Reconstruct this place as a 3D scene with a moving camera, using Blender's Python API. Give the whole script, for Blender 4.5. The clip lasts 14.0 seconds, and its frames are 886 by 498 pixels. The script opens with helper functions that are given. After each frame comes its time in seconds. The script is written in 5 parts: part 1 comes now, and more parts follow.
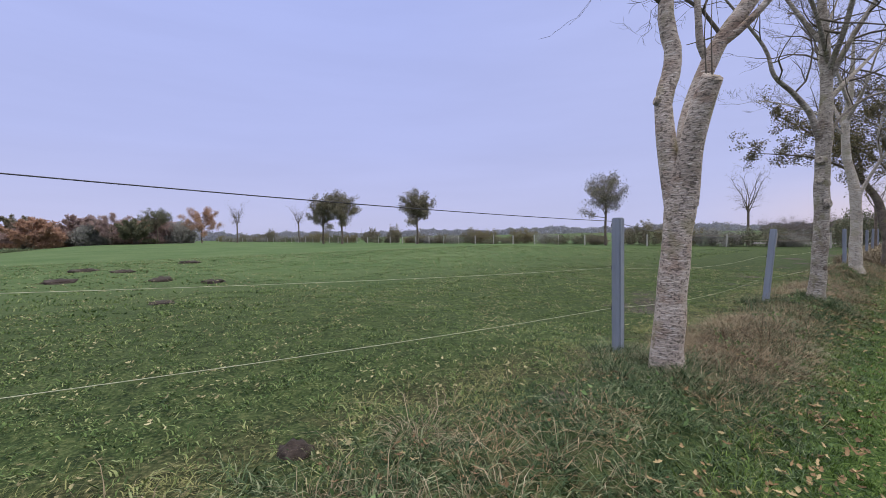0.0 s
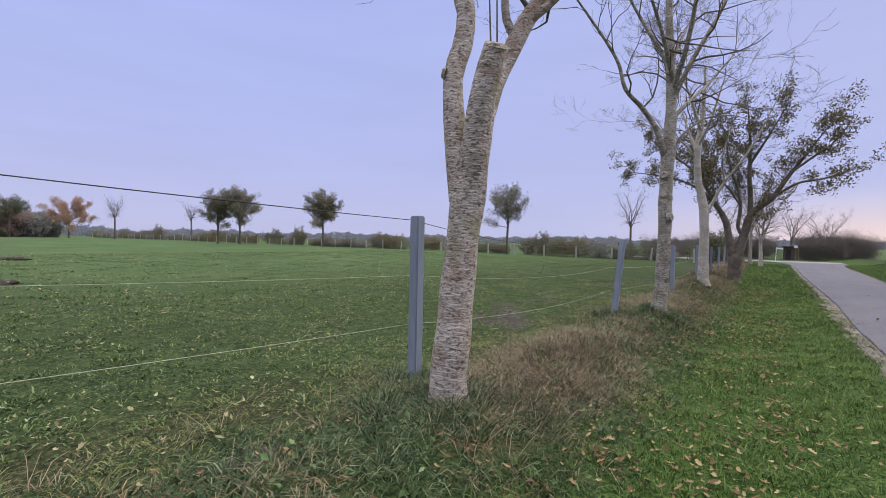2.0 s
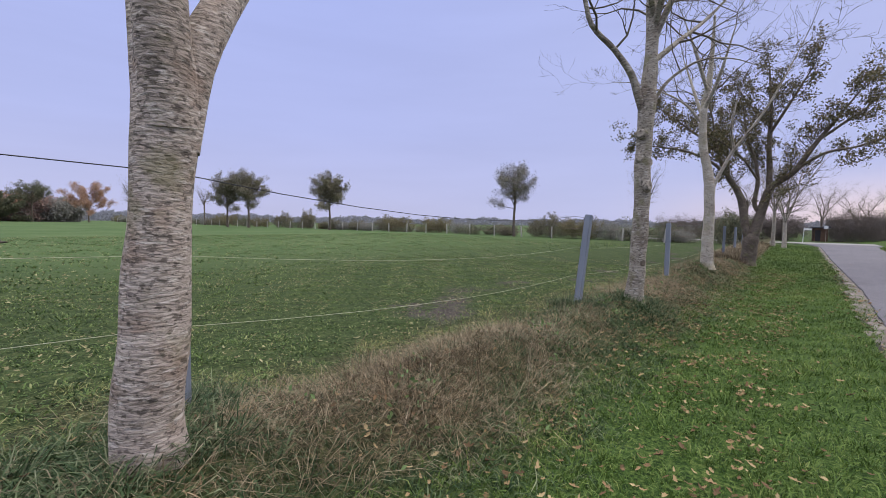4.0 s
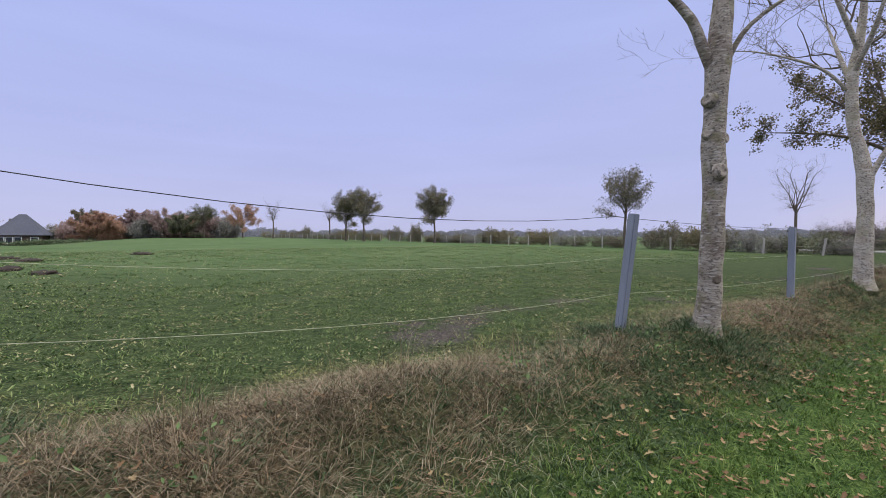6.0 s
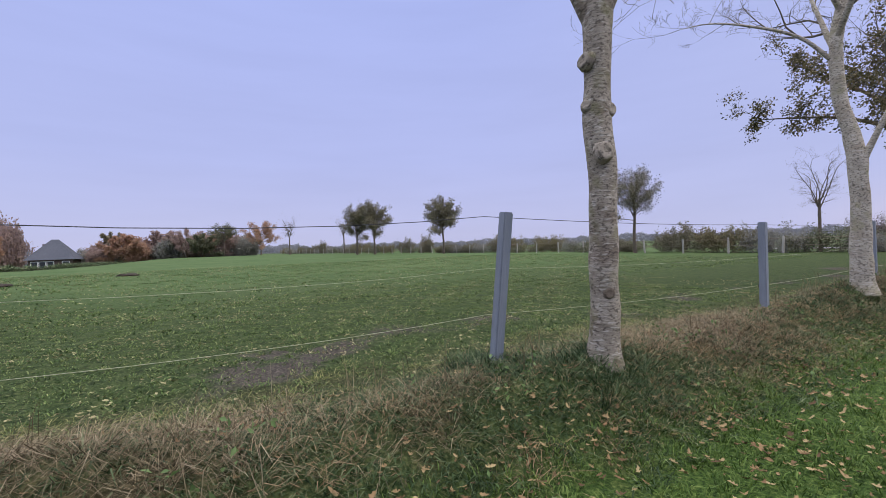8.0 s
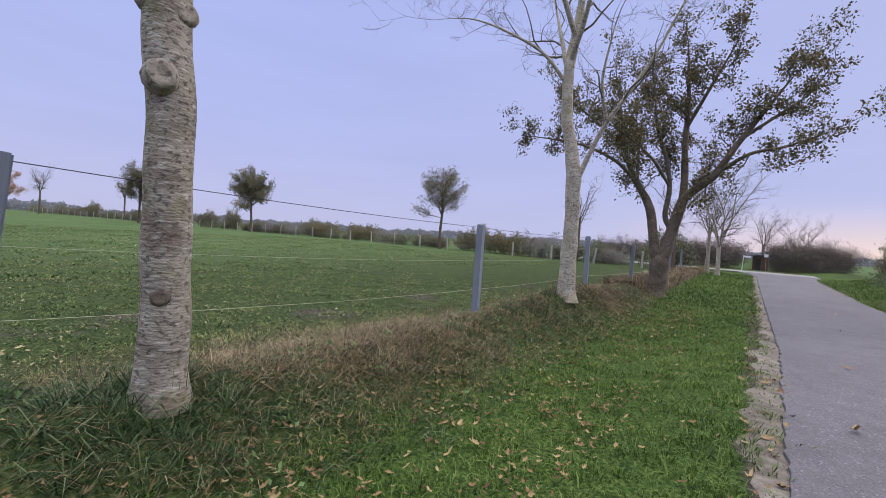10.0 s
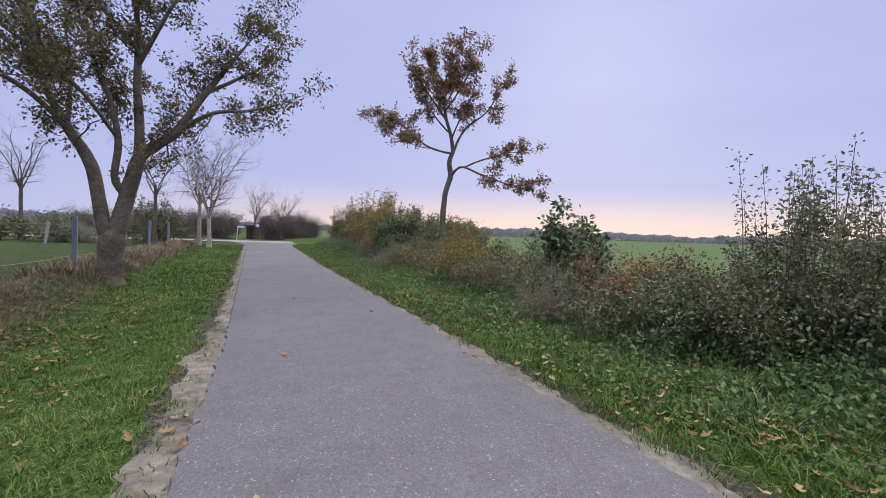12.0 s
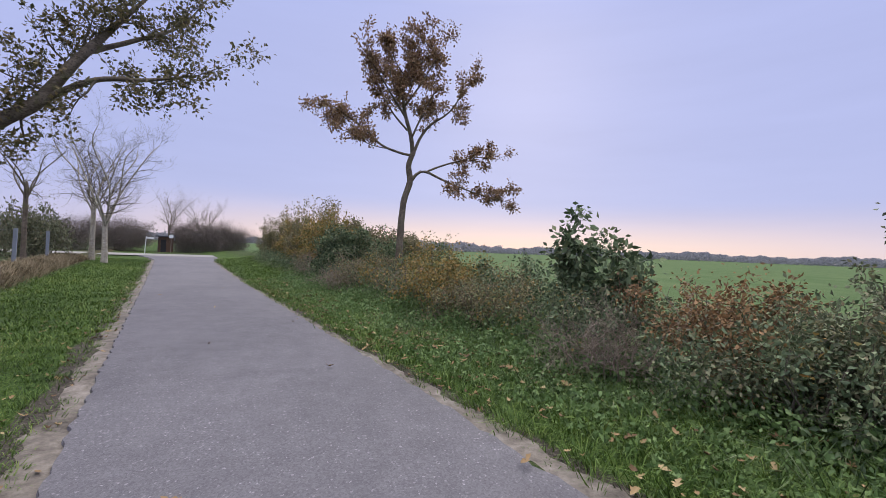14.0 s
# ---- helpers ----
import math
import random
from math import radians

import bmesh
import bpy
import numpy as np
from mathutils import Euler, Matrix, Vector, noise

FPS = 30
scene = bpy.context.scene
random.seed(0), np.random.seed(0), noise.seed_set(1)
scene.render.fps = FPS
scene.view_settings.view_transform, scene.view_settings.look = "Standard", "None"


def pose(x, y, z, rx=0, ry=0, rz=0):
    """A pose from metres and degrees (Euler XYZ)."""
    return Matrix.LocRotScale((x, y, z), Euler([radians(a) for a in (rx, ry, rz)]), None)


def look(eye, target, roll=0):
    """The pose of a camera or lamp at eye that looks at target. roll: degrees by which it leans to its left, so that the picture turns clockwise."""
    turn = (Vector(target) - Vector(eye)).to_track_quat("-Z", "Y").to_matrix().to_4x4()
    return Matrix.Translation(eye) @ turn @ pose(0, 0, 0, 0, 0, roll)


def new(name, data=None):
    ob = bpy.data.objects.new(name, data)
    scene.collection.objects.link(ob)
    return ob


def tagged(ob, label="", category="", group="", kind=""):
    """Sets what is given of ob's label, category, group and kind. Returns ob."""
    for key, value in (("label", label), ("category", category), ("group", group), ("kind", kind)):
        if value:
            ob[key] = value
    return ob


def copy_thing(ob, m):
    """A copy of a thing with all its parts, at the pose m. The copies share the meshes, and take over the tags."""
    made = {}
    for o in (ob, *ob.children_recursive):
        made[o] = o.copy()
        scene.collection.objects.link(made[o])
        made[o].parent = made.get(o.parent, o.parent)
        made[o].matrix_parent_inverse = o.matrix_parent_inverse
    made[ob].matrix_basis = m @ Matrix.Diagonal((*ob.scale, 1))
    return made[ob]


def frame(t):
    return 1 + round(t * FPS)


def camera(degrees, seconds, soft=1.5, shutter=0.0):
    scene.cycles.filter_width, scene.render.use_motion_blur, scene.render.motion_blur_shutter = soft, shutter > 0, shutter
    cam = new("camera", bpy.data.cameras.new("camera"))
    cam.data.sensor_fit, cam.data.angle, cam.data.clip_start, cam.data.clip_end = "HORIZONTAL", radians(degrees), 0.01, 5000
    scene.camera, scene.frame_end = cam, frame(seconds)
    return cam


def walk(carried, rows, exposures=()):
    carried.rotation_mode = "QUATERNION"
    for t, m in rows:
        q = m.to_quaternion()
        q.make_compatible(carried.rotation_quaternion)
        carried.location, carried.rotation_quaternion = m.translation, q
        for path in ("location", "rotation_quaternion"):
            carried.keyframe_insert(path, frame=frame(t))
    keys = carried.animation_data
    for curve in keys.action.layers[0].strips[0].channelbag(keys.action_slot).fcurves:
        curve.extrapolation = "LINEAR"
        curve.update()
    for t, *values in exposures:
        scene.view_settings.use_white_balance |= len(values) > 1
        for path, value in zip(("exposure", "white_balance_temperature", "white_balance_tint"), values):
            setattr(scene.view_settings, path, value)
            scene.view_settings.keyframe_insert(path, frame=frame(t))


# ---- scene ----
cam = camera(92.6, 14.0, soft=0.8)
PATH = [
    (0, (-2.24, -1.222, 1.888), (-3.736, 0.104, 1.822), -1.1),
    (0.5, (-2.258, -0.886, 1.856), (-3.614, 0.582, 1.78), 0.4),
    (1, (-2.125, -0.479, 1.82), (-3.416, 1.048, 1.752), -0.7),
    (1.5, (-1.926, 0.006, 1.835), (-3.166, 1.575, 1.803), 1.3),
    (2, (-1.853, 0.555, 1.81), (-3.066, 2.144, 1.771), 1.0),
    (2.5, (-1.681, 1.136, 1.784), (-2.919, 2.706, 1.725), 1.1),
    (2.8, (-1.641, 1.482, 1.747), (-2.889, 3.04, 1.625), 1.9),
    (3, (-1.646, 1.708, 1.727), (-2.89, 3.269, 1.602), 3.0),
    (3.2, (-1.637, 1.937, 1.756), (-2.874, 3.502, 1.614), 1.8),
    (5.3, (-1.168, 4.207, 1.542), (-2.579, 5.622, 1.477), 0.6),
    (5.5, (-1.19, 4.432, 1.567), (-2.655, 5.791, 1.491), 0.5),
    (6, (-1.086, 5.018, 1.573), (-2.732, 6.152, 1.513), 0.1),
    (6.5, (-1.026, 5.562, 1.583), (-2.768, 6.544, 1.585), 1.2),
    (7, (-1.024, 6.195, 1.584), (-2.766, 7.177, 1.582), -0.8),
    (7.2, (-0.976, 6.478, 1.568), (-2.706, 7.481, 1.563), -1.4),
    (9.3, (-0.709, 9.036, 1.507), (-2.296, 10.254, 1.496), 2.2),
    (9.5, (-0.641, 9.298, 1.499), (-2.13, 10.633, 1.482), 2.1),
    (10, (-0.526, 9.958, 1.526), (-1.697, 11.579, 1.471), 3.8),
    (10.5, (-0.384, 10.664, 1.567), (-1.009, 12.562, 1.504), 2.4),
    (11, (-0.153, 11.371, 1.611), (-0.217, 13.367, 1.505), 1.8),
    (11.5, (0.076, 12.075, 1.593), (0.618, 13.995, 1.454), 1.8),
    (12, (0.31, 12.692, 1.614), (1.136, 14.513, 1.544), 2.1),
    (12.5, (0.445, 13.343, 1.624), (1.403, 15.097, 1.557), 2.5),
    (13, (0.564, 13.954, 1.633), (1.622, 15.65, 1.602), 1.9),
    (13.5, (0.65, 14.613, 1.642), (1.735, 16.293, 1.646), 1.0),
    (14, (0.616, 15.286, 1.623), (1.707, 16.963, 1.63), 2.5),
]
walk(cam, [(t, look(eye, target, roll)) for t, eye, target, roll in PATH])

# ---- world, sun ----
world = bpy.data.worlds.new("overcast_evening")
scene.world = world
world.use_nodes = True
wt = world.node_tree
wt.nodes.clear()


def wn(kind, **values):
    node = wt.nodes.new(kind)
    for key, value in values.items():
        node.inputs[key].default_value = value
    return node


w_out = wn("ShaderNodeOutputWorld")
w_coord = wn("ShaderNodeTexCoord")
w_sep = wn("ShaderNodeSeparateXYZ")
wt.links.new(w_coord.outputs["Generated"], w_sep.inputs[0])
w_ramp = wn("ShaderNodeValToRGB")
for place, colour in ((0.0, (0.505, 0.515, 0.75, 1)), (0.06, (0.485, 0.505, 0.78, 1)), (0.2, (0.435, 0.48, 0.81, 1)), (0.5, (0.4, 0.465, 0.85, 1)),
                      (0.64, (1.1, 1.12, 1.4, 1)), (0.8, (2.4, 2.4, 2.55, 1)), (1.0, (3.3, 3.25, 3.3, 1))):
    el = w_ramp.color_ramp.elements.new(place) if place not in (0.0, 1.0) else w_ramp.color_ramp.elements[-1 if place else 0]
    el.position, el.color = place, colour
wt.links.new(w_sep.outputs["Z"], w_ramp.inputs[0])
# the warm band low over the horizon where the sun has gone down behind the cloud
w_dot = wt.nodes.new("ShaderNodeVectorMath")
w_dot.operation = "DOT_PRODUCT"
w_dot.inputs[1].default_value = (0.68, 0.73, 0.02)
wt.links.new(w_coord.outputs["Generated"], w_dot.inputs[0])
w_glow = wn("ShaderNodeMapRange")
w_glow.interpolation_type = "SMOOTHSTEP"
w_glow.inputs[1].default_value, w_glow.inputs[2].default_value = 0.42, 1.0
wt.links.new(w_dot.outputs["Value"], w_glow.inputs[0])
w_low = wn("ShaderNodeMapRange")
w_low.interpolation_type = "SMOOTHSTEP"
w_low.inputs[1].default_value, w_low.inputs[2].default_value, w_low.inputs[3].default_value, w_low.inputs[4].default_value = 0.0, 0.125, 1.0, 0.0
wt.links.new(w_sep.outputs["Z"], w_low.inputs[0])
w_mul = wt.nodes.new("ShaderNodeMath")
w_mul.operation = "MULTIPLY"
wt.links.new(w_glow.outputs[0], w_mul.inputs[0])
wt.links.new(w_low.outputs[0], w_mul.inputs[1])
# soft streaks of cloud
w_map = wn("ShaderNodeMapping")
w_map.inputs["Scale"].default_value = (1.2, 1.2, 9.0)
wt.links.new(w_coord.outputs["Generated"], w_map.inputs[0])
w_noise = wn("ShaderNodeTexNoise", Scale=2.2, Detail=4.0, Roughness=0.55)
wt.links.new(w_map.outputs[0], w_noise.inputs["Vector"])
w_str = wn("ShaderNodeMapRange")
w_str.inputs[1].default_value, w_str.inputs[2].default_value, w_str.inputs[3].default_value, w_str.inputs[4].default_value = 0.3, 0.7, 0.975, 1.025
wt.links.new(w_noise.outputs[0], w_str.inputs[0])
w_warm = wt.nodes.new("ShaderNodeMix")
w_warm.data_type = "RGBA"
w_warm.inputs[7].default_value = (0.92, 0.70, 0.63, 1)
wt.links.new(w_mul.outputs[0], w_warm.inputs[0])
# the cloud is greyer on the side of the sunset
w_side = wn("ShaderNodeMapRange")
w_side.inputs[1].default_value, w_side.inputs[2].default_value, w_side.inputs[4].default_value = -0.1, 1.0, 0.85
wt.links.new(w_dot.outputs["Value"], w_side.inputs[0])
w_high = wn("ShaderNodeMapRange")
w_high.inputs[1].default_value, w_high.inputs[2].default_value, w_high.inputs[3].default_value, w_high.inputs[4].default_value = 0.45, 0.75, 1.0, 0.0
wt.links.new(w_sep.outputs["Z"], w_high.inputs[0])
w_mul2 = wt.nodes.new("ShaderNodeMath")
w_mul2.operation = "MULTIPLY"
wt.links.new(w_side.outputs[0], w_mul2.inputs[0])
wt.links.new(w_high.outputs[0], w_mul2.inputs[1])
w_grey = wt.nodes.new("ShaderNodeMix")
w_grey.data_type = "RGBA"
w_grey.inputs[7].default_value = (0.45, 0.485, 0.77, 1)
wt.links.new(w_mul2.outputs[0], w_grey.inputs[0])
wt.links.new(w_ramp.outputs[0], w_grey.inputs[6])
wt.links.new(w_grey.outputs[2], w_warm.inputs[6])
w_tint = wt.nodes.new("ShaderNodeVectorMath")
w_tint.operation = "SCALE"
wt.links.new(w_warm.outputs[2], w_tint.inputs[0])
wt.links.new(w_str.outputs[0], w_tint.inputs["Scale"])
w_bg = wn("ShaderNodeBackground", Strength=1.02)
wt.links.new(w_tint.outputs[0], w_bg.inputs[0])
w_sky = wt.nodes.new("ShaderNodeTexSky")
w_sky.sky_type, w_sky.sun_disc, w_sky.sun_elevation, w_sky.sun_rotation = "NISHITA", False, radians(24), radians(43)
w_bg2 = wn("ShaderNodeBackground", Strength=0.006)
wt.links.new(w_sky.outputs[0], w_bg2.inputs[0])
w_add = wt.nodes.new("ShaderNodeAddShader")
wt.links.new(w_bg.outputs[0], w_add.inputs[0])
wt.links.new(w_bg2.outputs[0], w_add.inputs[1])
wt.links.new(w_add.outputs[0], w_out.inputs[0])

sun = new("sun", bpy.data.lights.new("sun", "SUN"))
sun.data.energy, sun.data.angle, sun.data.color = 1.1, radians(28), (1.0, 0.93, 0.86)
sun.matrix_world = look((40, 43, 45), (0, 0, 0))


# ---- materials ----
def mat(name, stops, scale=8.0, rough=0.85, bump=0.0, bump_scale=60.0, stretch=(1, 1, 1), island=0.0, metallic=0.0, trans=0.0, rnd=0.0):
    """A surface whose colour runs over stops, driven by noise at two scales and, for leaves and blades, by a value of each piece's own."""
    m = bpy.data.materials.new(name)
    m.use_nodes = True
    t = m.node_tree
    bsdf = t.nodes["Principled BSDF"]
    bsdf.inputs["Roughness"].default_value, bsdf.inputs["Metallic"].default_value = rough, metallic
    bsdf.inputs["Specular IOR Level"].default_value = 0.25
    geo = t.nodes.new("ShaderNodeNewGeometry")
    tc = t.nodes.new("ShaderNodeTexCoord")
    mp = t.nodes.new("ShaderNodeMapping")
    mp.inputs["Scale"].default_value = stretch
    t.links.new(tc.outputs["Object"], mp.inputs[0])
    n1 = t.nodes.new("ShaderNodeTexNoise")
    n1.inputs["Scale"].default_value, n1.inputs["Detail"].default_value, n1.inputs["Roughness"].default_value = scale, 5.0, 0.65
    t.links.new(mp.outputs[0], n1.inputs["Vector"])
    n2 = t.nodes.new("ShaderNodeTexNoise")
    n2.inputs["Scale"].default_value, n2.inputs["Detail"].default_value = scale * 0.13, 2.0
    t.links.new(mp.outputs[0], n2.inputs["Vector"])
    mix = t.nodes.new("ShaderNodeMath")
    mix.operation = "MULTIPLY_ADD"
    mix.inputs[1].default_value = 0.55
    t.links.new(n1.outputs[0], mix.inputs[0])
    half = t.nodes.new("ShaderNodeMath")
    half.operation = "MULTIPLY"
    half.inputs[1].default_value = 0.45
    t.links.new(n2.outputs[0], half.inputs[0])
    t.links.new(half.outputs[0], mix.inputs[2])
    spread = t.nodes.new("ShaderNodeMapRange")
    spread.inputs[1].default_value, spread.inputs[2].default_value = 0.3, 0.7
    t.links.new(mix.outputs[0], spread.inputs[0])
    drive = spread.outputs[0]
    if island or rnd:
        own = geo.outputs["Random Per Island"]
        if rnd:
            own = t.nodes.new("ShaderNodeObjectInfo").outputs["Random"]
        lerp = t.nodes.new("ShaderNodeMix")
        lerp.inputs[0].default_value = island or rnd
        t.links.new(drive, lerp.inputs[2])
        t.links.new(own, lerp.inputs[3])
        drive = lerp.outputs[0]
    ramp = t.nodes.new("ShaderNodeValToRGB")
    els = ramp.color_ramp.elements
    for i, colour in enumerate(stops):
        p = i / (len(stops) - 1)
        el = els[0] if i == 0 else els[-1] if i == len(stops) - 1 else els.new(p)
        el.position, el.color = p, (*colour, 1)
    t.links.new(drive, ramp.inputs[0])
    t.links.new(ramp.outputs[0], bsdf.inputs["Base Color"])
    if bump:
        nb = t.nodes.new("ShaderNodeTexNoise")
        nb.inputs["Scale"].default_value, nb.inputs["Detail"].default_value = bump_scale, 4.0
        t.links.new(mp.outputs[0], nb.inputs["Vector"])
        b = t.nodes.new("ShaderNodeBump")
        b.inputs["Strength"].default_value, b.inputs["Distance"].default_value = bump, 0.02
        t.links.new(nb.outputs[0], b.inputs["Height"])
        t.links.new(b.outputs[0], bsdf.inputs["Normal"])
    if trans:
        tr = t.nodes.new("ShaderNodeBsdfTranslucent")
        t.links.new(ramp.outputs[0], tr.inputs["Color"])
        ms = t.nodes.new("ShaderNodeMixShader")
        ms.inputs[0].default_value = trans
        t.links.new(bsdf.outputs[0], ms.inputs[1])
        t.links.new(tr.outputs[0], ms.inputs[2])
        t.links.new(ms.outputs[0], t.nodes["Material Output"].inputs[0])
    return m


def ground_material():
    """Turf, dry bank grass, bare soil and sand, laid out by the sheet's own cover values and broken up by noise."""
    m = bpy.data.materials.new("turf")
    m.use_nodes = True
    t = m.node_tree
    bsdf = t.nodes["Principled BSDF"]
    bsdf.inputs["Roughness"].default_value, bsdf.inputs["Specular IOR Level"].default_value = 0.95, 0.1
    geo = t.nodes.new("ShaderNodeNewGeometry")
    cover = t.nodes.new("ShaderNodeAttribute")
    cover.attribute_name = "cover"
    sep = t.nodes.new("ShaderNodeSeparateColor")
    t.links.new(cover.outputs["Color"], sep.inputs[0])

    def noise_tex(scale, detail, rough=0.6):
        n = t.nodes.new("ShaderNodeTexNoise")
        n.inputs["Scale"].default_value, n.inputs["Detail"].default_value, n.inputs["Roughness"].default_value = scale, detail, rough
        t.links.new(geo.outputs["Position"], n.inputs["Vector"])
        return n.outputs[0]

    def ramp(value, stops):
        r = t.nodes.new("ShaderNodeValToRGB")
        for i, (p, c) in enumerate(stops):
            el = r.color_ramp.elements[0] if i == 0 else r.color_ramp.elements[-1] if i == len(stops) - 1 else r.color_ramp.elements.new(p)
            el.position, el.color = p, (*c, 1)
        t.links.new(value, r.inputs[0])
        return r.outputs[0]

    def blend(f, a, b):
        x = t.nodes.new("ShaderNodeMix")
        x.data_type = "RGBA"
        t.links.new(f, x.inputs[0])
        t.links.new(a, x.inputs[6])
        t.links.new(b, x.inputs[7])
        return x.outputs[2]

    fine, mid, wide = noise_tex(28, 5, 0.7), noise_tex(5.5, 6, 0.72), noise_tex(0.16, 3)
    turf = ramp(mid, ((0.38, (0.011, 0.02, 0.007)), (0.5, (0.034, 0.058, 0.017)), (0.62, (0.085, 0.11, 0.038))))
    grain = ramp(fine, ((0.38, (0.005, 0.01, 0.004)), (0.5, (0.028, 0.047, 0.014)), (0.66, (0.15, 0.15, 0.065))))
    f5 = t.nodes.new("ShaderNodeMath")
    f5.operation = "ADD"
    f5.inputs[0].default_value, f5.inputs[1].default_value = 0.55, 0.0
    base = blend(f5.outputs[0], turf, grain)
    lush = t.nodes.new("ShaderNodeAttribute")
    lush.attribute_name = "lush"
    green = ramp(fine, ((0.34, (0.008, 0.018, 0.005)), (0.5, (0.038, 0.072, 0.015)), (0.66, (0.115, 0.15, 0.04))))
    base = blend(lush.outputs["Fac"], base, green)
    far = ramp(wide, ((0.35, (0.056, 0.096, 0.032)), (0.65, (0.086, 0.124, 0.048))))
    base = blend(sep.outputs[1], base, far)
    dry = ramp(fine, ((0.32, (0.012, 0.011, 0.006)), (0.5, (0.05, 0.043, 0.022)), (0.7, (0.16, 0.122, 0.068))))
    base = blend(sep.outputs[0], base, dry)
    soil = ramp(fine, ((0.32, (0.022, 0.019, 0.016)), (0.55, (0.075, 0.064, 0.054)), (0.72, (0.2, 0.17, 0.14))))
    worn = t.nodes.new("ShaderNodeMath")
    worn.operation = "ADD"
    t.links.new(sep.outputs[2], worn.inputs[0])
    t.links.new(mid, worn.inputs[1])
    patchy = t.nodes.new("ShaderNodeMapRange")
    patchy.inputs[1].default_value, patchy.inputs[2].default_value = 0.85, 1.08
    t.links.new(worn.outputs[0], patchy.inputs[0])
    base = blend(patchy.outputs[0], base, soil)
    t.links.new(base, bsdf.inputs["Base Color"])
    b = t.nodes.new("ShaderNodeBump")
    b.inputs["Strength"].default_value, b.inputs["Distance"].default_value = 0.7, 0.03
    t.links.new(fine, b.inputs["Height"])
    t.links.new(b.outputs[0], bsdf.inputs["Normal"])
    return m


def asphalt_material(name, dark, light, patch):
    m = mat(name, (dark, patch, light), scale=3.0, rough=0.8, bump=0.35, bump_scale=170)
    t = m.node_tree
    bsdf = t.nodes["Principled BSDF"]
    source = bsdf.inputs["Base Color"].links[0].from_socket
    tc = t.nodes.new("ShaderNodeTexCoord")
    v = t.nodes.new("ShaderNodeTexVoronoi")
    v.inputs["Scale"].default_value = 75
    t.links.new(tc.outputs["Object"], v.inputs["Vector"])
    r = t.nodes.new("ShaderNodeValToRGB")
    r.color_ramp.elements[0].color, r.color_ramp.elements[1].color = (0.68, 0.68, 0.69, 1), (2.5, 2.45, 2.4, 1)
    el = r.color_ramp.elements.new(0.86)
    el.color = (1.1, 1.09, 1.09, 1)
    t.links.new(v.outputs["Color"], r.inputs[0])
    x = t.nodes.new("ShaderNodeMix")
    x.data_type, x.blend_type = "RGBA", "MULTIPLY"
    x.inputs[0].default_value = 1.0
    t.links.new(source, x.inputs[6])
    t.links.new(r.outputs[0], x.inputs[7])
    t.links.new(x.outputs[2], bsdf.inputs["Base Color"])
    return m


def bark_material(name, stops, lichen, ring=1.0, scar=(0.62, 0.58, 0.52), blotch=(0.13, 0.095, 0.07), relief=0.55):
    """Bark with level scars and cracks, and lichen in blotches."""
    m = mat(name, stops, scale=9.0, rough=0.9, bump=relief, bump_scale=24, stretch=(1, 1, 3.0 * ring))
    t = m.node_tree
    bsdf = t.nodes["Principled BSDF"]
    source = bsdf.inputs["Base Color"].links[0].from_socket
    tc = t.nodes.new("ShaderNodeTexCoord")

    def layer(scale, stretch, low, high, colour, over, strength):
        mp = t.nodes.new("ShaderNodeMapping")
        mp.inputs["Scale"].default_value = stretch
        t.links.new(tc.outputs["Object"], mp.inputs[0])
        n = t.nodes.new("ShaderNodeTexNoise")
        n.inputs["Scale"].default_value, n.inputs["Detail"].default_value = scale, 4
        t.links.new(mp.outputs[0], n.inputs["Vector"])
        r = t.nodes.new("ShaderNodeMapRange")
        r.inputs[1].default_value, r.inputs[2].default_value, r.inputs[4].default_value = low, high, strength
        t.links.new(n.outputs[0], r.inputs[0])
        x = t.nodes.new("ShaderNodeMix")
        x.data_type = "RGBA"
        x.inputs[7].default_value = (*colour, 1)
        t.links.new(r.outputs[0], x.inputs[0])
        t.links.new(over, x.inputs[6])
        return x.outputs[2]

    c = layer(3.2, (1, 1, 1.3), 0.5, 0.64, blotch, source, 0.6)
    c = layer(26, (1, 1, 1.6), 0.53, 0.62, (0.06, 0.048, 0.04), c, 0.7)
    c = layer(7, (1, 1, 6 * ring), 0.58, 0.68, (0.09, 0.08, 0.065), c, 0.6)
    c = layer(10, (1, 1, 4.5 * ring), 0.57, 0.68, scar, c, 0.6)
    c = layer(4.5, (1, 1, 0.8), 0.55, 0.68, lichen, c, 0.55)
    t.links.new(c, bsdf.inputs["Base Color"])
    return m


M_GROUND = ground_material()
M_ROAD = asphalt_material("road_asphalt", (0.1, 0.095, 0.106), (0.158, 0.15, 0.165), (0.13, 0.123, 0.136))
M_CONCRETE = mat("pale_concrete", ((0.19, 0.18, 0.175), (0.27, 0.255, 0.245)), scale=3, bump=0.2)
M_SAND = mat("sandy_shoulder", ((0.05, 0.043, 0.036), (0.155, 0.133, 0.114), (0.29, 0.257, 0.228)), scale=9, rough=0.95, bump=0.7, bump_scale=26)
M_VERGE = mat("lush_grass", ((0.008, 0.018, 0.005), (0.056, 0.106, 0.018), (0.13, 0.2, 0.04), (0.32, 0.32, 0.12)), scale=3, rough=0.6, island=0.5, trans=0.15)
M_TURF = mat("grazed_grass", ((0.009, 0.02, 0.006), (0.044, 0.084, 0.021), (0.125, 0.185, 0.052), (0.36, 0.36, 0.17)), scale=5, rough=0.7, island=0.75, trans=0.15)
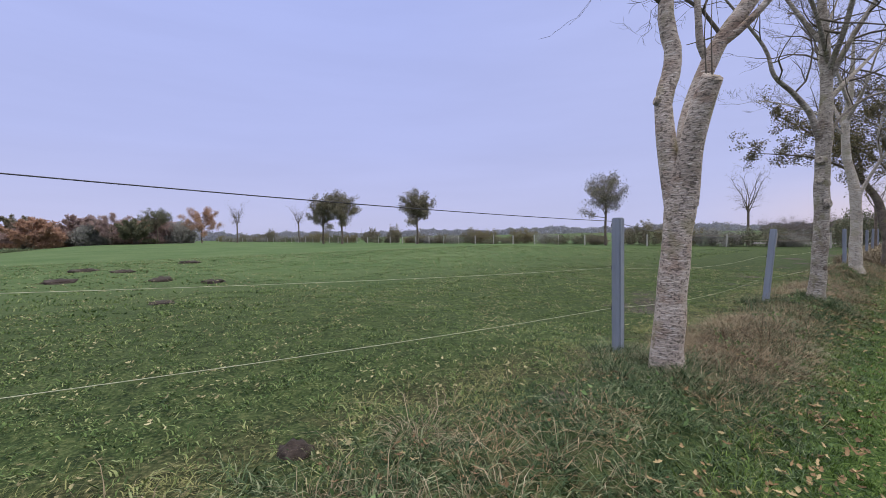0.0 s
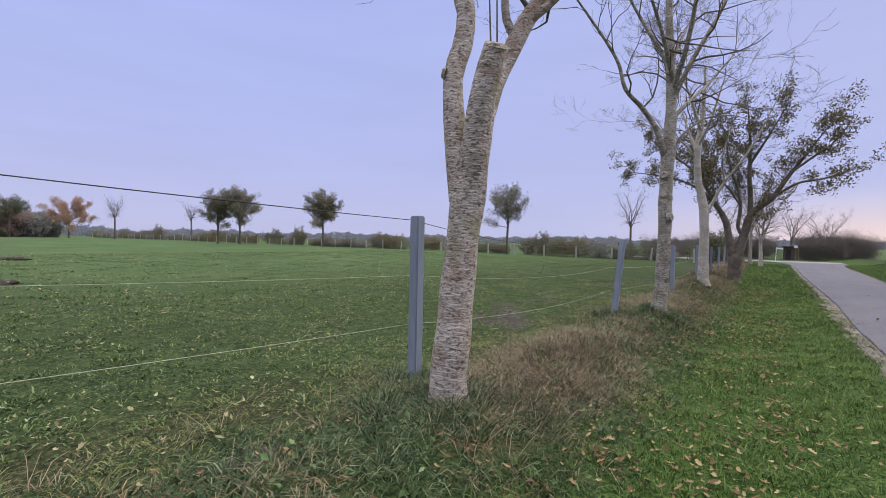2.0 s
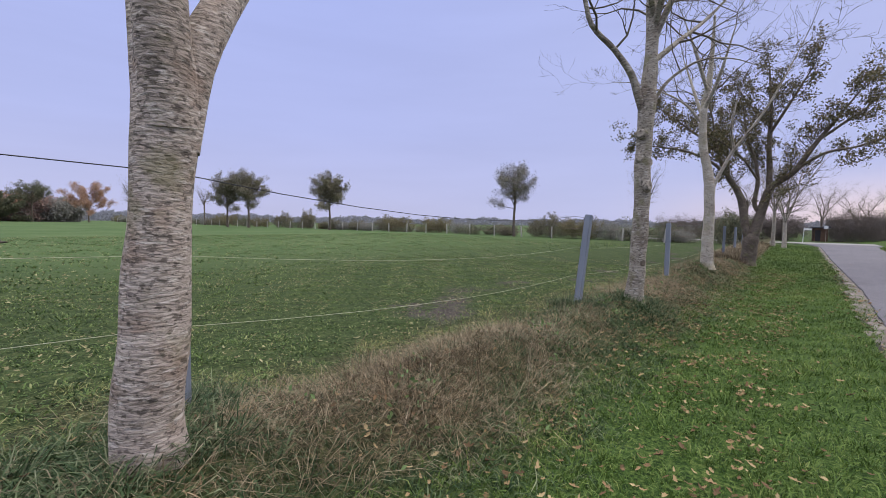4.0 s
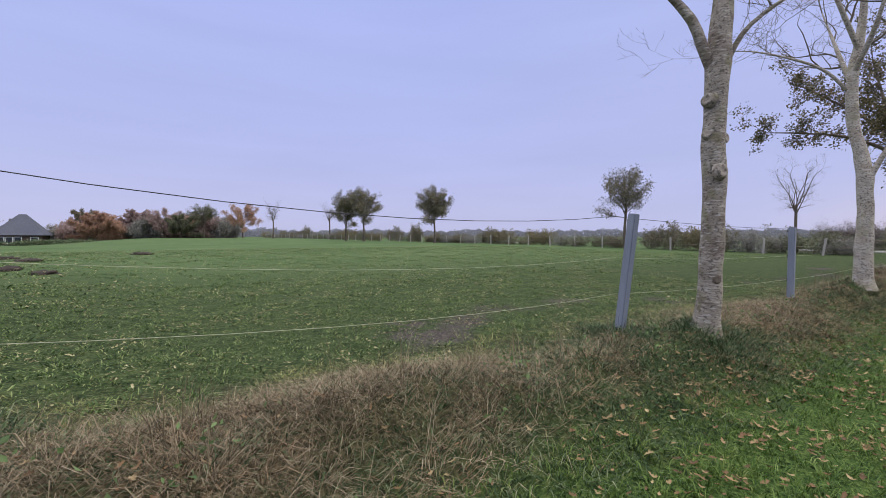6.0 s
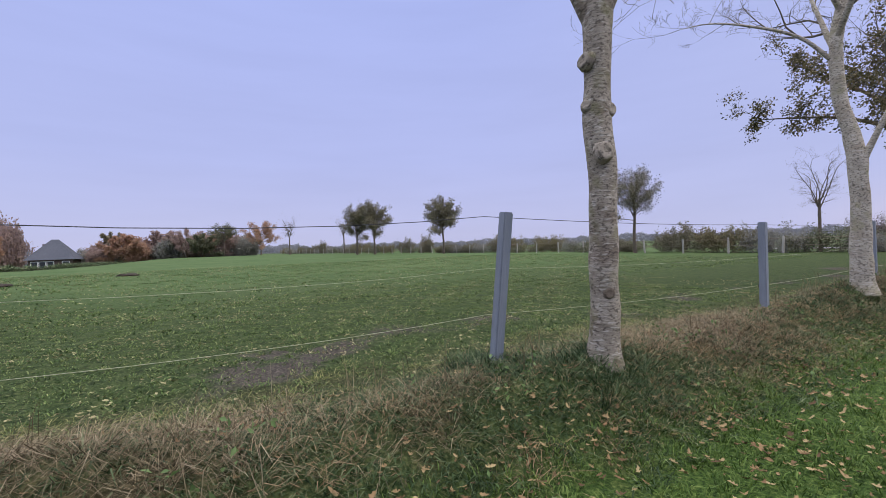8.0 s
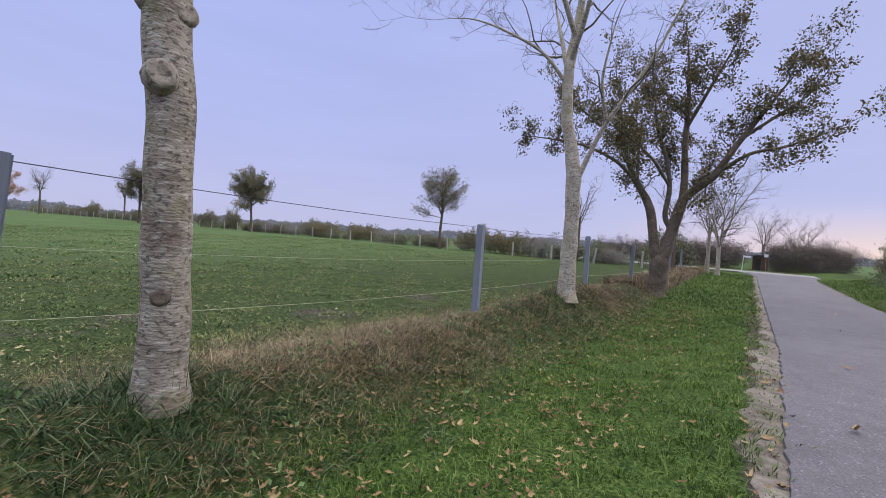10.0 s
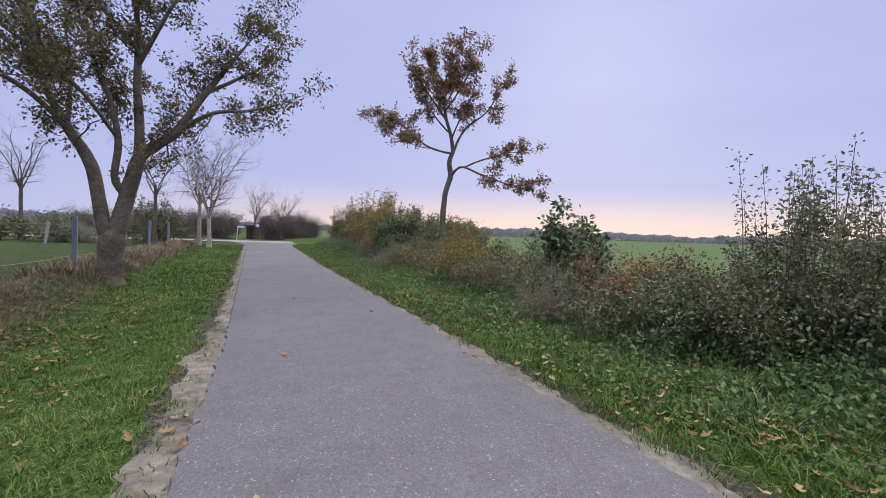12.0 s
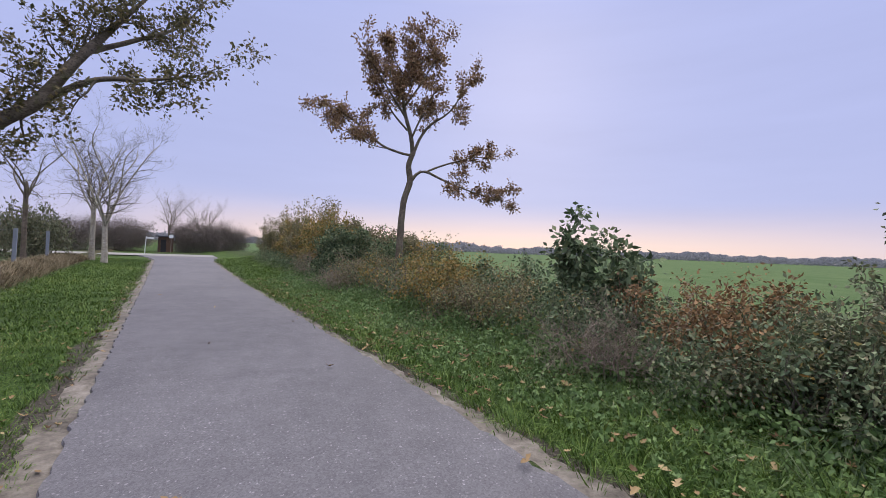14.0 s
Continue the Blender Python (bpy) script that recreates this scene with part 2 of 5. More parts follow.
M_BANK = mat("coarse_bank_grass", ((0.006, 0.014, 0.006), (0.024, 0.05, 0.016), (0.075, 0.115, 0.045), (0.34, 0.34, 0.21)), scale=4, rough=0.7, island=0.6, trans=0.15)
M_STRAW = mat("trampled_pale_grass", ((0.07, 0.085, 0.028), (0.16, 0.18, 0.06), (0.28, 0.27, 0.11), (0.46, 0.41, 0.22)), scale=4, rough=0.8, island=0.6, trans=0.15)
M_RUSTY = mat("rust_brown_dead_grass", ((0.04, 0.026, 0.015), (0.17, 0.112, 0.062), (0.32, 0.22, 0.13), (0.48, 0.38, 0.25)), scale=4, rough=0.85, island=0.6, trans=0.1)
M_DRY = mat("withered_grass", ((0.022, 0.017, 0.01), (0.11, 0.084, 0.048), (0.27, 0.215, 0.135), (0.56, 0.48, 0.35)), scale=4, rough=0.8, island=0.6, trans=0.15)
M_POST = mat("grey_recycled_plastic", ((0.16, 0.18, 0.22), (0.225, 0.25, 0.295), (0.28, 0.305, 0.35)), scale=6, rough=0.6, bump=0.25, bump_scale=90, stretch=(1, 1, 0.15))
M_WIRE = mat("dark_rope", ((0.03, 0.03, 0.035), (0.06, 0.06, 0.065)), scale=40, rough=0.6)
M_TAPE = mat("pale_fence_cord", ((0.36, 0.36, 0.25), (0.5, 0.5, 0.36)), scale=40, rough=0.6)
M_BLACK = mat("black_plastic_and_shade", ((0.02, 0.02, 0.02), (0.035, 0.035, 0.035)), rough=0.5)
M_BARK = bark_material("grey_brown_bark", ((0.17, 0.148, 0.118), (0.32, 0.28, 0.228), (0.48, 0.43, 0.365)), (0.17, 0.165, 0.075))
M_ROUGH = bark_material("rough_blotched_bark", ((0.22, 0.178, 0.142), (0.41, 0.345, 0.288), (0.58, 0.51, 0.445)), (0.21, 0.19, 0.095), ring=0.9, scar=(0.66, 0.6, 0.53), blotch=(0.24, 0.155, 0.105), relief=0.9)
M_PALE = bark_material("pale_bark", ((0.27, 0.235, 0.19), (0.43, 0.385, 0.32), (0.56, 0.515, 0.44)), (0.25, 0.24, 0.13), blotch=(0.3, 0.25, 0.19))
M_DARKBARK = bark_material("dark_bark", ((0.081, 0.0648, 0.0486), (0.149, 0.119, 0.0918), (0.23, 0.189, 0.149)), (0.149, 0.149, 0.0675), ring=0.4, scar=(0.2, 0.17, 0.14), blotch=(0.07, 0.055, 0.04))
M_TWIG = mat("twig_bark", ((0.075, 0.064, 0.05), (0.16, 0.136, 0.106)), scale=5, rough=0.9)
M_THICKET = mat("greyish_thicket_twigs", ((0.12, 0.1, 0.09), (0.2, 0.165, 0.145)), scale=3, rough=0.9, island=0.5)
M_CUT = mat("cut_wood", ((0.224, 0.182, 0.14), (0.42, 0.364, 0.28)), scale=20, rough=0.9, bump=0.4)
M_OLIVE = mat("olive_leaves", ((0.05, 0.052, 0.028), (0.105, 0.1, 0.046), (0.18, 0.15, 0.075), (0.3, 0.2, 0.11)), scale=0.6, rough=0.55, island=0.7, trans=0.25)
M_RUSSET = mat("russet_leaves", ((0.1, 0.062, 0.045), (0.23, 0.14, 0.09), (0.36, 0.225, 0.135), (0.27, 0.23, 0.12)), scale=0.6, rough=0.55, island=0.7, trans=0.25)
M_GREEN = mat("hedge_leaves", ((0.024, 0.038, 0.02), (0.08, 0.115, 0.058), (0.16, 0.21, 0.11), (0.3, 0.28, 0.15)), scale=0.8, rough=0.6, island=0.75, trans=0.2)
M_HAZEL = mat("mixed_shrub_leaves", ((0.035, 0.045, 0.025), (0.11, 0.125, 0.07), (0.2, 0.22, 0.125), (0.32, 0.22, 0.14)), scale=0.8, rough=0.5, island=0.75, trans=0.25)
M_GOLD = mat("yellowing_leaves", ((0.07, 0.08, 0.03), (0.16, 0.15, 0.05), (0.32, 0.23, 0.07), (0.4, 0.18, 0.06)), scale=0.8, rough=0.5, island=0.75, trans=0.25)
M_MUTED = mat("autumn_shrub_leaves", ((0.09, 0.07, 0.05), (0.19, 0.15, 0.09), (0.18, 0.19, 0.09), (0.34, 0.22, 0.12)), scale=0.8, rough=0.6, island=0.75, trans=0.2)
M_STALK = mat("dead_stalks", ((0.14, 0.11, 0.085), (0.25, 0.2, 0.16), (0.33, 0.28, 0.23)), scale=2, rough=0.9, island=0.6)
M_WEED = mat("weed_leaves", ((0.05, 0.09, 0.03), (0.13, 0.21, 0.07), (0.24, 0.33, 0.13)), scale=0.8, rough=0.5, island=0.7, trans=0.25)
M_FALLEN = mat("fallen_leaves", ((0.07, 0.04, 0.02), (0.155, 0.09, 0.042), (0.25, 0.165, 0.08), (0.36, 0.29, 0.15)), scale=2, rough=0.7, island=0.85)
M_PALELEAF = mat("pale_leaf_litter", ((0.1, 0.085, 0.04), (0.23, 0.2, 0.1), (0.44, 0.39, 0.22)), scale=2, rough=0.7, island=0.85)
# grey-green lifted towards haze within the leaf colour itself
M_FARBUSH = mat("hazed_grey_green_leaves", ((0.19, 0.195, 0.185), (0.26, 0.255, 0.225), (0.31, 0.285, 0.25)), scale=0.4, rough=0.7, island=0.6, trans=0.4)
M_BRAMBLE = mat("rusty_bramble_leaves", ((0.07, 0.04, 0.025), (0.17, 0.1, 0.05), (0.3, 0.17, 0.08), (0.2, 0.17, 0.07)), scale=0.8, rough=0.6, island=0.75, trans=0.2)
M_FARPOST = mat("pale_weathered_wood", ((0.32, 0.3, 0.27), (0.46, 0.44, 0.4)), scale=3, rough=0.9)
# leaves of the far hedge and trees, base colours paled to paint in haze
M_FARHEDGE = mat("hazed_hedge_leaves", ((0.07, 0.078, 0.05), (0.12, 0.13, 0.08), (0.17, 0.17, 0.1), (0.23, 0.165, 0.115)), scale=0.5, rough=0.6, island=0.6, trans=0.2)
M_FARRUST = mat("hazed_russet_leaves", ((0.25, 0.195, 0.19), (0.35, 0.255, 0.225), (0.43, 0.315, 0.26)), scale=0.4, rough=0.6, island=0.6, trans=0.4)
M_ORANGE = mat("hazed_orange_leaves", ((0.27, 0.19, 0.16), (0.42, 0.26, 0.175), (0.52, 0.33, 0.21)), scale=0.4, rough=0.6, island=0.6, trans=0.4)
M_FARGREEN = mat("hazed_tree_leaves", ((0.12, 0.115, 0.08), (0.19, 0.175, 0.115), (0.26, 0.205, 0.135)), scale=0.3, rough=0.7, island=0.6, trans=0.2)
# bluish grey base colour paints the haze over the far woods
M_FARWOOD = mat("hazed_far_wood", ((0.215, 0.225, 0.26), (0.23, 0.235, 0.265), (0.25, 0.245, 0.27)), scale=0.02, rough=1.0, island=0.4, trans=0.5)
M_ROOF = mat("dark_roof_tiles", ((0.06, 0.066, 0.085), (0.095, 0.1, 0.122)), scale=1.5, rough=0.95, bump=0.3, bump_scale=8)
M_BRICK = mat("dark_brick", ((0.07, 0.05, 0.045), (0.11, 0.08, 0.07)), scale=4, rough=0.9)
M_WHITE = mat("white_paint", ((0.66, 0.66, 0.66), (0.78, 0.78, 0.77)), scale=2, rough=0.5)
M_GLASS = mat("window_glass", ((0.03, 0.035, 0.045), (0.05, 0.055, 0.07)), scale=0.5, rough=0.08)
M_PLANK = mat("brown_planks", ((0.07, 0.042, 0.03), (0.14, 0.085, 0.055)), scale=4, rough=0.85, bump=0.3, stretch=(4, 4, 0.5))
M_MOLE = mat("dark_soil", ((0.016, 0.013, 0.011), (0.04, 0.03, 0.025), (0.08, 0.062, 0.05)), scale=14, rough=1.0, bump=1.0, bump_scale=30)


# ---- building helpers ----
def mesh_of(name, verts, faces, material, smooth=False):
    me = bpy.data.meshes.new(name)
    verts = np.asarray(verts, dtype=np.float32).reshape(-1, 3)
    me.vertices.add(len(verts))
    me.vertices.foreach_set("co", verts.ravel())
    flat = faces if isinstance(faces, np.ndarray) else None
    if flat is not None:
        count, n = flat.shape
        me.loops.add(count * n)
        me.loops.foreach_set("vertex_index", flat.ravel().astype(np.int32))
        me.polygons.add(count)
        me.polygons.foreach_set("loop_start", np.arange(count, dtype=np.int32) * n)
    else:
        me.clear_geometry()
        me.from_pydata([tuple(v) for v in verts.tolist()], [], faces)
    me.update(calc_edges=True)
    if smooth:
        me.polygons.foreach_set("use_smooth", np.ones(len(me.polygons), dtype=bool))
    me.materials.append(material)
    return me


def part(name, data, parent, label=""):
    """Links a mesh, or a bmesh with its material, as one object under a thing or a part."""
    ob = new(name, data)
    ob.parent = parent
    return tagged(ob, label)


def bm_mesh(name, bm, material, smooth=False):
    me = bpy.data.meshes.new(name)
    bmesh.ops.recalc_face_normals(bm, faces=bm.faces)
    bm.to_mesh(me)
    bm.free()
    me.materials.append(material)
    if smooth:
        me.polygons.foreach_set("use_smooth", np.ones(len(me.polygons), dtype=bool))
    return me


def box_mesh(name, size, material, bevel=0.0, centre=(0, 0, 0), taper=1.0):
    bm = bmesh.new()
    bmesh.ops.create_cube(bm, size=1)
    for v in bm.verts:
        k = taper if v.co.z > 0 else 1.0
        v.co = Vector((v.co.x * size[0] * k + centre[0], v.co.y * size[1] * k + centre[1], v.co.z * size[2] + centre[2]))
    if bevel:
        bmesh.ops.bevel(bm, geom=list(bm.edges), offset=bevel, segments=2, affect="EDGES")
    return bm_mesh(name, bm, material)


class Tubes:
    """Collects tapering branches as one mesh."""

    def __init__(self):
        self.v, self.f = [], []

    def add(self, pts, radii, sides=6, lump=0.0, rng=None, cap=True):
        pts = [Vector(p) for p in pts]
        start = len(self.v)
        ref = Vector((1, 0.13, 0.07))
        for i, (p, r) in enumerate(zip(pts, radii)):
            d = (pts[min(i + 1, len(pts) - 1)] - pts[max(i - 1, 0)]).normalized()
            a = (ref - d * ref.dot(d))
            if a.length < 0.05:
                a = d.orthogonal()
            a.normalize()
            b = d.cross(a)
            for k in range(sides):
                ang = 2 * math.pi * k / sides
                q = r
                if lump:
                    q *= 1 + lump * (noise.noise(Vector((p.x * 3 + math.cos(ang) * 0.9, p.y * 3 + math.sin(ang) * 0.9, p.z * 2.3))) * 1.6)
                self.v.append(p + (a * math.cos(ang) + b * math.sin(ang)) * q)
        for i in range(len(pts) - 1):
            for k in range(sides):
                n = (k + 1) % sides
                o = start + i * sides
                self.f.append((o + k, o + n, o + sides + n, o + sides + k))
        if cap:
            self.f.append(tuple(start + (len(pts) - 1) * sides + k for k in range(sides)))

    def mesh(self, name, material):
        return mesh_of(name, [tuple(v) for v in self.v], self.f, material, smooth=True)


def smooth_line(ctrl, step=0.12):
    """Points with radii along a smooth curve through the control rows (x, y, z, r)."""
    c = [np.array(q, dtype=float) for q in ctrl]
    c = [2 * c[0] - c[1]] + c + [2 * c[-1] - c[-2]]
    out = []
    for i in range(1, len(c) - 2):
        n = max(2, int(np.linalg.norm(c[i + 1][:3] - c[i][:3]) / step))
        for k in range(n):
            t = k / n
            out.append(0.5 * (2 * c[i] + (c[i + 1] - c[i - 1]) * t + (2 * c[i - 1] - 5 * c[i] + 4 * c[i + 1] - c[i + 2]) * t * t + (3 * c[i] - c[i - 1] - 3 * c[i + 1] + c[i + 2]) * t ** 3))
    out.append(c[-2])
    return [Vector(q[:3]) for q in out], [max(0.003, float(q[3])) for q in out]


def sprout(tb, rng, p, d, length, r, level, tips, up=0.05, wob=0.22, kids=4, sides=4):
    """A twig with its own side twigs; the ends go into tips."""
    n = 5 if level else 4
    pts, radii = [p.copy()], [r]
    d = d.normalized()
    for i in range(n):
        d = (d + Vector((rng.gauss(0, wob), rng.gauss(0, wob), rng.gauss(0, wob) + up))).normalized()
        p = p + d * (length / n)
        pts.append(p.copy())
        radii.append(max(0.0025, r * (1 - 0.8 * (i + 1) / n)))
        if level and i >= 0:
            for _ in range(1 if rng.random() < kids / n else 0) if kids < n else range(max(1, round(kids / n))):
                side = Vector((rng.gauss(0, 1), rng.gauss(0, 1), rng.gauss(0.15, 0.7))).normalized()
                nd = (d * 0.75 + side * 0.75).normalized()
                sprout(tb, rng, p, nd, length * rng.uniform(0.4, 0.68), max(0.003, radii[-1] * 0.7), level - 1, tips, up, wob, kids, max(3, sides - 1))
    tb.add(pts, radii, sides, cap=False)
    tips.append((pts[-1], d))
    if level == 0:
        tips += [(q, d) for q in pts[1:-1]]


def leaf_mesh(name, material, centres, size, rng_seed, aspect=0.55, fold=0.25, droop=0.0, vary=0.4):
    """Many folded leaves, one quad pair each, at the given places."""
    rs = np.random.RandomState(rng_seed)
    c = np.asarray(centres, dtype=float).reshape(-1, 3)
    n = len(c)
    a = rs.normal(size=(n, 3))
    a[:, 2] -= droop
    a /= np.linalg.norm(a, axis=1)[:, None]
    b = rs.normal(size=(n, 3))
    b -= a * (a * b).sum(1)[:, None]
    b /= np.linalg.norm(b, axis=1)[:, None]
    nn = np.cross(a, b)
    s = (size * (1 - vary + 2 * vary * rs.rand(n)))[:, None]
    tail, tip = c - a * s * 0.5, c + a * s * 0.5
    l = c + b * s * aspect * 0.5 + nn * s * fold * 0.5 - a * s * 0.06
    r = c - b * s * aspect * 0.5 + nn * s * fold * 0.5 - a * s * 0.06
    v = np.stack([tail, l, tip, r], 1).reshape(-1, 3)
    k = np.arange(n)[:, None] * 4
    f = np.concatenate([k + np.array([[0, 2, 1]]), k + np.array([[0, 3, 2]])], 0)
    return mesh_of(name, v, f, material)


def curled_leaves(name, material, centres, size, seed, vary=0.45):
    """Dry fallen leaves: a lobed outline, folded along the midrib and curled up at the ends, lying nearly flat."""
    rs = np.random.RandomState(seed)
    c = np.asarray(centres, dtype=float).reshape(-1, 3)
    n = len(c)
    half = ((-0.5, 0.02), (-0.3, 0.17), (-0.16, 0.1), (0.02, 0.29), (0.15, 0.15), (0.31, 0.2), (0.5, 0.01))
    shape = np.array([(0.0, 0.0)] + list(half) + [(a, -b) for a, b in half[::-1]])
    m = len(shape)
    s = size * (1 - vary + 2 * vary * rs.rand(n))
    ang, tilt, roll = rs.rand(n) * 2 * np.pi, rs.normal(size=n) * 0.22, rs.normal(size=n) * 0.22
    curl, fold = 0.25 + 1.1 * rs.rand(n), 0.3 + 0.7 * rs.rand(n)
    a = shape[None, :, 0] * (1 + 0.12 * rs.normal(size=(n, m)))
    b = shape[None, :, 1] * (1 + 0.2 * rs.normal(size=(n, m))) * (0.75 + 0.5 * rs.rand(n))[:, None]
    z = curl[:, None] * a * a + fold[:, None] * np.abs(b) + tilt[:, None] * a + roll[:, None] * b
    x = a * np.cos(ang)[:, None] - b * np.sin(ang)[:, None]
    y = a * np.sin(ang)[:, None] + b * np.cos(ang)[:, None]
    v = c[:, None, :] + np.stack([x, y, z], -1) * s[:, None, None]
    ring = np.arange(1, m)
    fan = np.stack([np.zeros(m - 1, dtype=int), ring, np.roll(ring, -1)], 1)
    f = (np.arange(n)[:, None, None] * m + fan[None]).reshape(-1, 3)
    return mesh_of(name, v.reshape(-1, 3), f, material)


def around(tips, per, spread, rng_seed):
    rs = np.random.RandomState(rng_seed)
    p = np.array([tuple(t[0]) for t in tips])
    p = np.repeat(p, per, axis=0)
    return p + rs.normal(scale=spread, size=p.shape)


def blade_mesh(name, material, root, height, width, lean, seed, away=None):
    """Grass blades: a narrow bent strip each."""
    rs = np.random.RandomState(seed)
    n = len(root)
    ang = rs.rand(n) * 2 * np.pi
    side = np.stack([np.cos(ang), np.sin(ang), np.zeros(n)], 1)
    bend = rs.rand(n) * 2 * np.pi
    out = np.stack([np.cos(bend), np.sin(bend), np.zeros(n)], 1)
    if away is not None:
        out = out * 0.45 + away
        out /= np.linalg.norm(out, axis=1)[:, None] + 1e-6
    h = height[:, None]
    ln = (lean * (0.4 + 0.9 * rs.rand(n)))[:, None]
    w = width[:, None]
    up = np.array([[0, 0, 1.0]])
    mid = root + up * h * 0.62 + out * h * ln * 0.4
    tip = root + up * h * np.clip(1 - 0.35 * ln, 0.35, 1) + out * h * ln * 1.25
    v = np.stack([root - side * w * 0.5, root + side * w * 0.5, mid - side * w * 0.42, mid + side * w * 0.42, tip], 1).reshape(-1, 3)
    k = np.arange(n)[:, None] * 5
    f = np.concatenate([k + np.array([[0, 1, 3]]), k + np.array([[0, 3, 2]]), k + np.array([[2, 3, 4]])], 0)
    return mesh_of(name, v, f, material)


# ---- the lie of the land ----
def sstep(x, a, b):
    t = np.clip((x - a) / (b - a), 0, 1)
    return t * t * (3 - 2 * t)


def lumps(x, y, s, seed=0.0):
    """Cheap smooth unevenness, about -1 to 1."""
    return (np.sin(x * 1.7 / s + 1.3 + seed) * np.cos(y * 1.3 / s + 0.7 * seed) + np.sin((x + y) * 2.9 / s + 2.1 * seed) * 0.6 + np.cos((x * 0.8 - y) * 5.1 / s + seed) * 0.4) / 2.0


def road_z(y):
    return np.interp(y, [-30, 0, 10, 20, 33, 45, 52, 70, 400], [0.35, 0.15, 0.02, 0.0, 0.02, 0.2, 0.3, 0.3, 0.3])


def land(x, y):
    x, y = np.asarray(x, dtype=float), np.asarray(y, dtype=float)
    field = np.interp(y, [-10, 1, 3.5, 5.5, 9, 12, 16, 25, 40, 60], [0.62, 0.47, 0.4, 0.16, 0.18, 0.22, 0.13, 0.15, 0.22, 0.3])
    field = np.where(x < -12, field + (0.45 - field) * sstep(-x, 12, 40) + 0.5 * sstep(-x, 40, 160), field) + 0.025 * lumps(x, y, 1.1) + 0.014 * lumps(x, y, 0.28, 6.0) * sstep(14 + x, 0, 4)
    field = field - 2.0 * sstep(-x, 40, 140) * sstep(-y, -8, 25)
    field = field + 0.17 * np.exp(-((x + 4.15) / 0.5) ** 2 - ((y - 6.3) / 1.15) ** 2)
    ridge = field + np.interp(y, [-5, 4.5, 6, 12, 15.5, 18, 20, 23, 26], [0.04, 0.04, 0.1, 0.12, 0.12, 0.33, 0.36, 0.2, 0.12]) * np.exp(-((x + 3.95) / 0.5) ** 2) + 0.03 * lumps(x, y, 0.5, 2.0) * np.exp(-((x + 3.9) / 0.9) ** 2)
    verge = np.interp(y, [-5, -1, 2, 4.5, 6.5, 9.5, 14, 19, 26, 35, 50], [0.38, 0.3, 0.12, -0.03, -0.13, -0.17, -0.2, -0.22, -0.12, 0.0, 0.25]) + 0.012 * lumps(x, y, 0.8, 1.0)
    rz = road_z(y)
    left = ridge + (verge - ridge) * sstep(x, -3.85, -2.65)
    left = left + (rz - 0.035 - left) * sstep(x, -1.9, -0.3)
    right = rz - 0.035 + 0.1 * sstep(x, 3.3, 4.3) + 0.2 * sstep(x, 4.5, 6.3) - 0.55 * sstep(x, 7.5, 12) + 0.02 * lumps(x, y, 0.9, 3.0) * sstep(x, 3.4, 4.5)
    right = right + 4.0 * sstep(x, 150, 700)
    return np.where(x < 1.5, left, right)


def z_at(x, y):
    return float(land(x, y))


def axis(fine_a, fine_b, step, far_a, far_b):
    vals = list(np.arange(fine_a, fine_b + step / 2, step))
    s, v = step, fine_b
    while v < far_b:
        s *= 1.16
        v += s
        vals.append(v)
    s, v = step, fine_a
    while v > far_a:
        s *= 1.16
        v -= s
        vals.insert(0, v)
    return np.array(vals)


gx, gy = axis(-8, 8, 0.11, -2600, 2600), axis(-4, 36, 0.13, -900, 2600)
GX, GY = np.meshgrid(gx, gy)
GZ = land(GX, GY)
nx, ny = len(gx), len(gy)
idx = np.arange(nx * ny).reshape(ny, nx)
quads = np.stack([idx[:-1, :-1], idx[:-1, 1:], idx[1:, 1:], idx[1:, :-1]], -1).reshape(-1, 4)
ground_me = mesh_of("ground", np.stack([GX, GY, GZ], -1).reshape(-1, 3), quads, M_GROUND, smooth=True)


def dryness(x, y):
    """How withered the bank is, 0 to 1."""
    n = lumps(x, y, 0.9, 4.0)
    patch = np.exp(-((y - 5.9) / 1.9) ** 2) + 0.75 * np.exp(-((y - 13.6) / 1.8) ** 2) + 0.9 * np.exp(-((y - 21.5) / 2.0) ** 2) + 0.12 * np.exp(-((y + 0.2) / 1.3) ** 2) + 0.75 * sstep(y, 27, 32)
    return np.clip((patch + 0.3 * n) * np.exp(-((x + 4.05) / 0.75) ** 4), 0, 1)


def mud(x, y):
    n = lumps(x, y, 1.3, 7.0)
    track = np.exp(-((x + 6.4 + 0.5 * np.sin(y * 0.7)) / 0.8) ** 2) * sstep(y, 6, 8) * (0.35 + 0.6 * n)
    scrape = np.exp(-((x + 6.7) / 0.9) ** 2 - ((y - 8.3) / 0.7) ** 2) * (0.42 + 0.6 * lumps(x, y, 0.3, 2.0)) + 0.7 * np.exp(-((x + 4.3) / 0.4) ** 2 - ((y - 1.9) / 0.6) ** 2) * (0.6 + 0.6 * lumps(x, y, 0.25, 5.0))
    return np.clip(track + scrape, 0, 0.85)


dry_v = np.clip(dryness(GX, GY) + 0.5 * np.exp(-((GX + 5.15) / 0.4) ** 2) * (lumps(GX, GY, 0.5, 8.0) > -0.4) + 0.5 * (lumps(GX, GY, 0.45, 11.0) > 0.45) * np.exp(-((GX + 3.6) / 0.9) ** 4), 0, 1)
lush_v = sstep(GX, -3.3, -2.6) * sstep(-GX, 0.3, 0.55) + sstep(GX, 3.35, 3.7) * sstep(-GX, -6.2, -5.0)
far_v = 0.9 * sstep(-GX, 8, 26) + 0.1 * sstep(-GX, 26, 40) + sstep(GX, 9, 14)
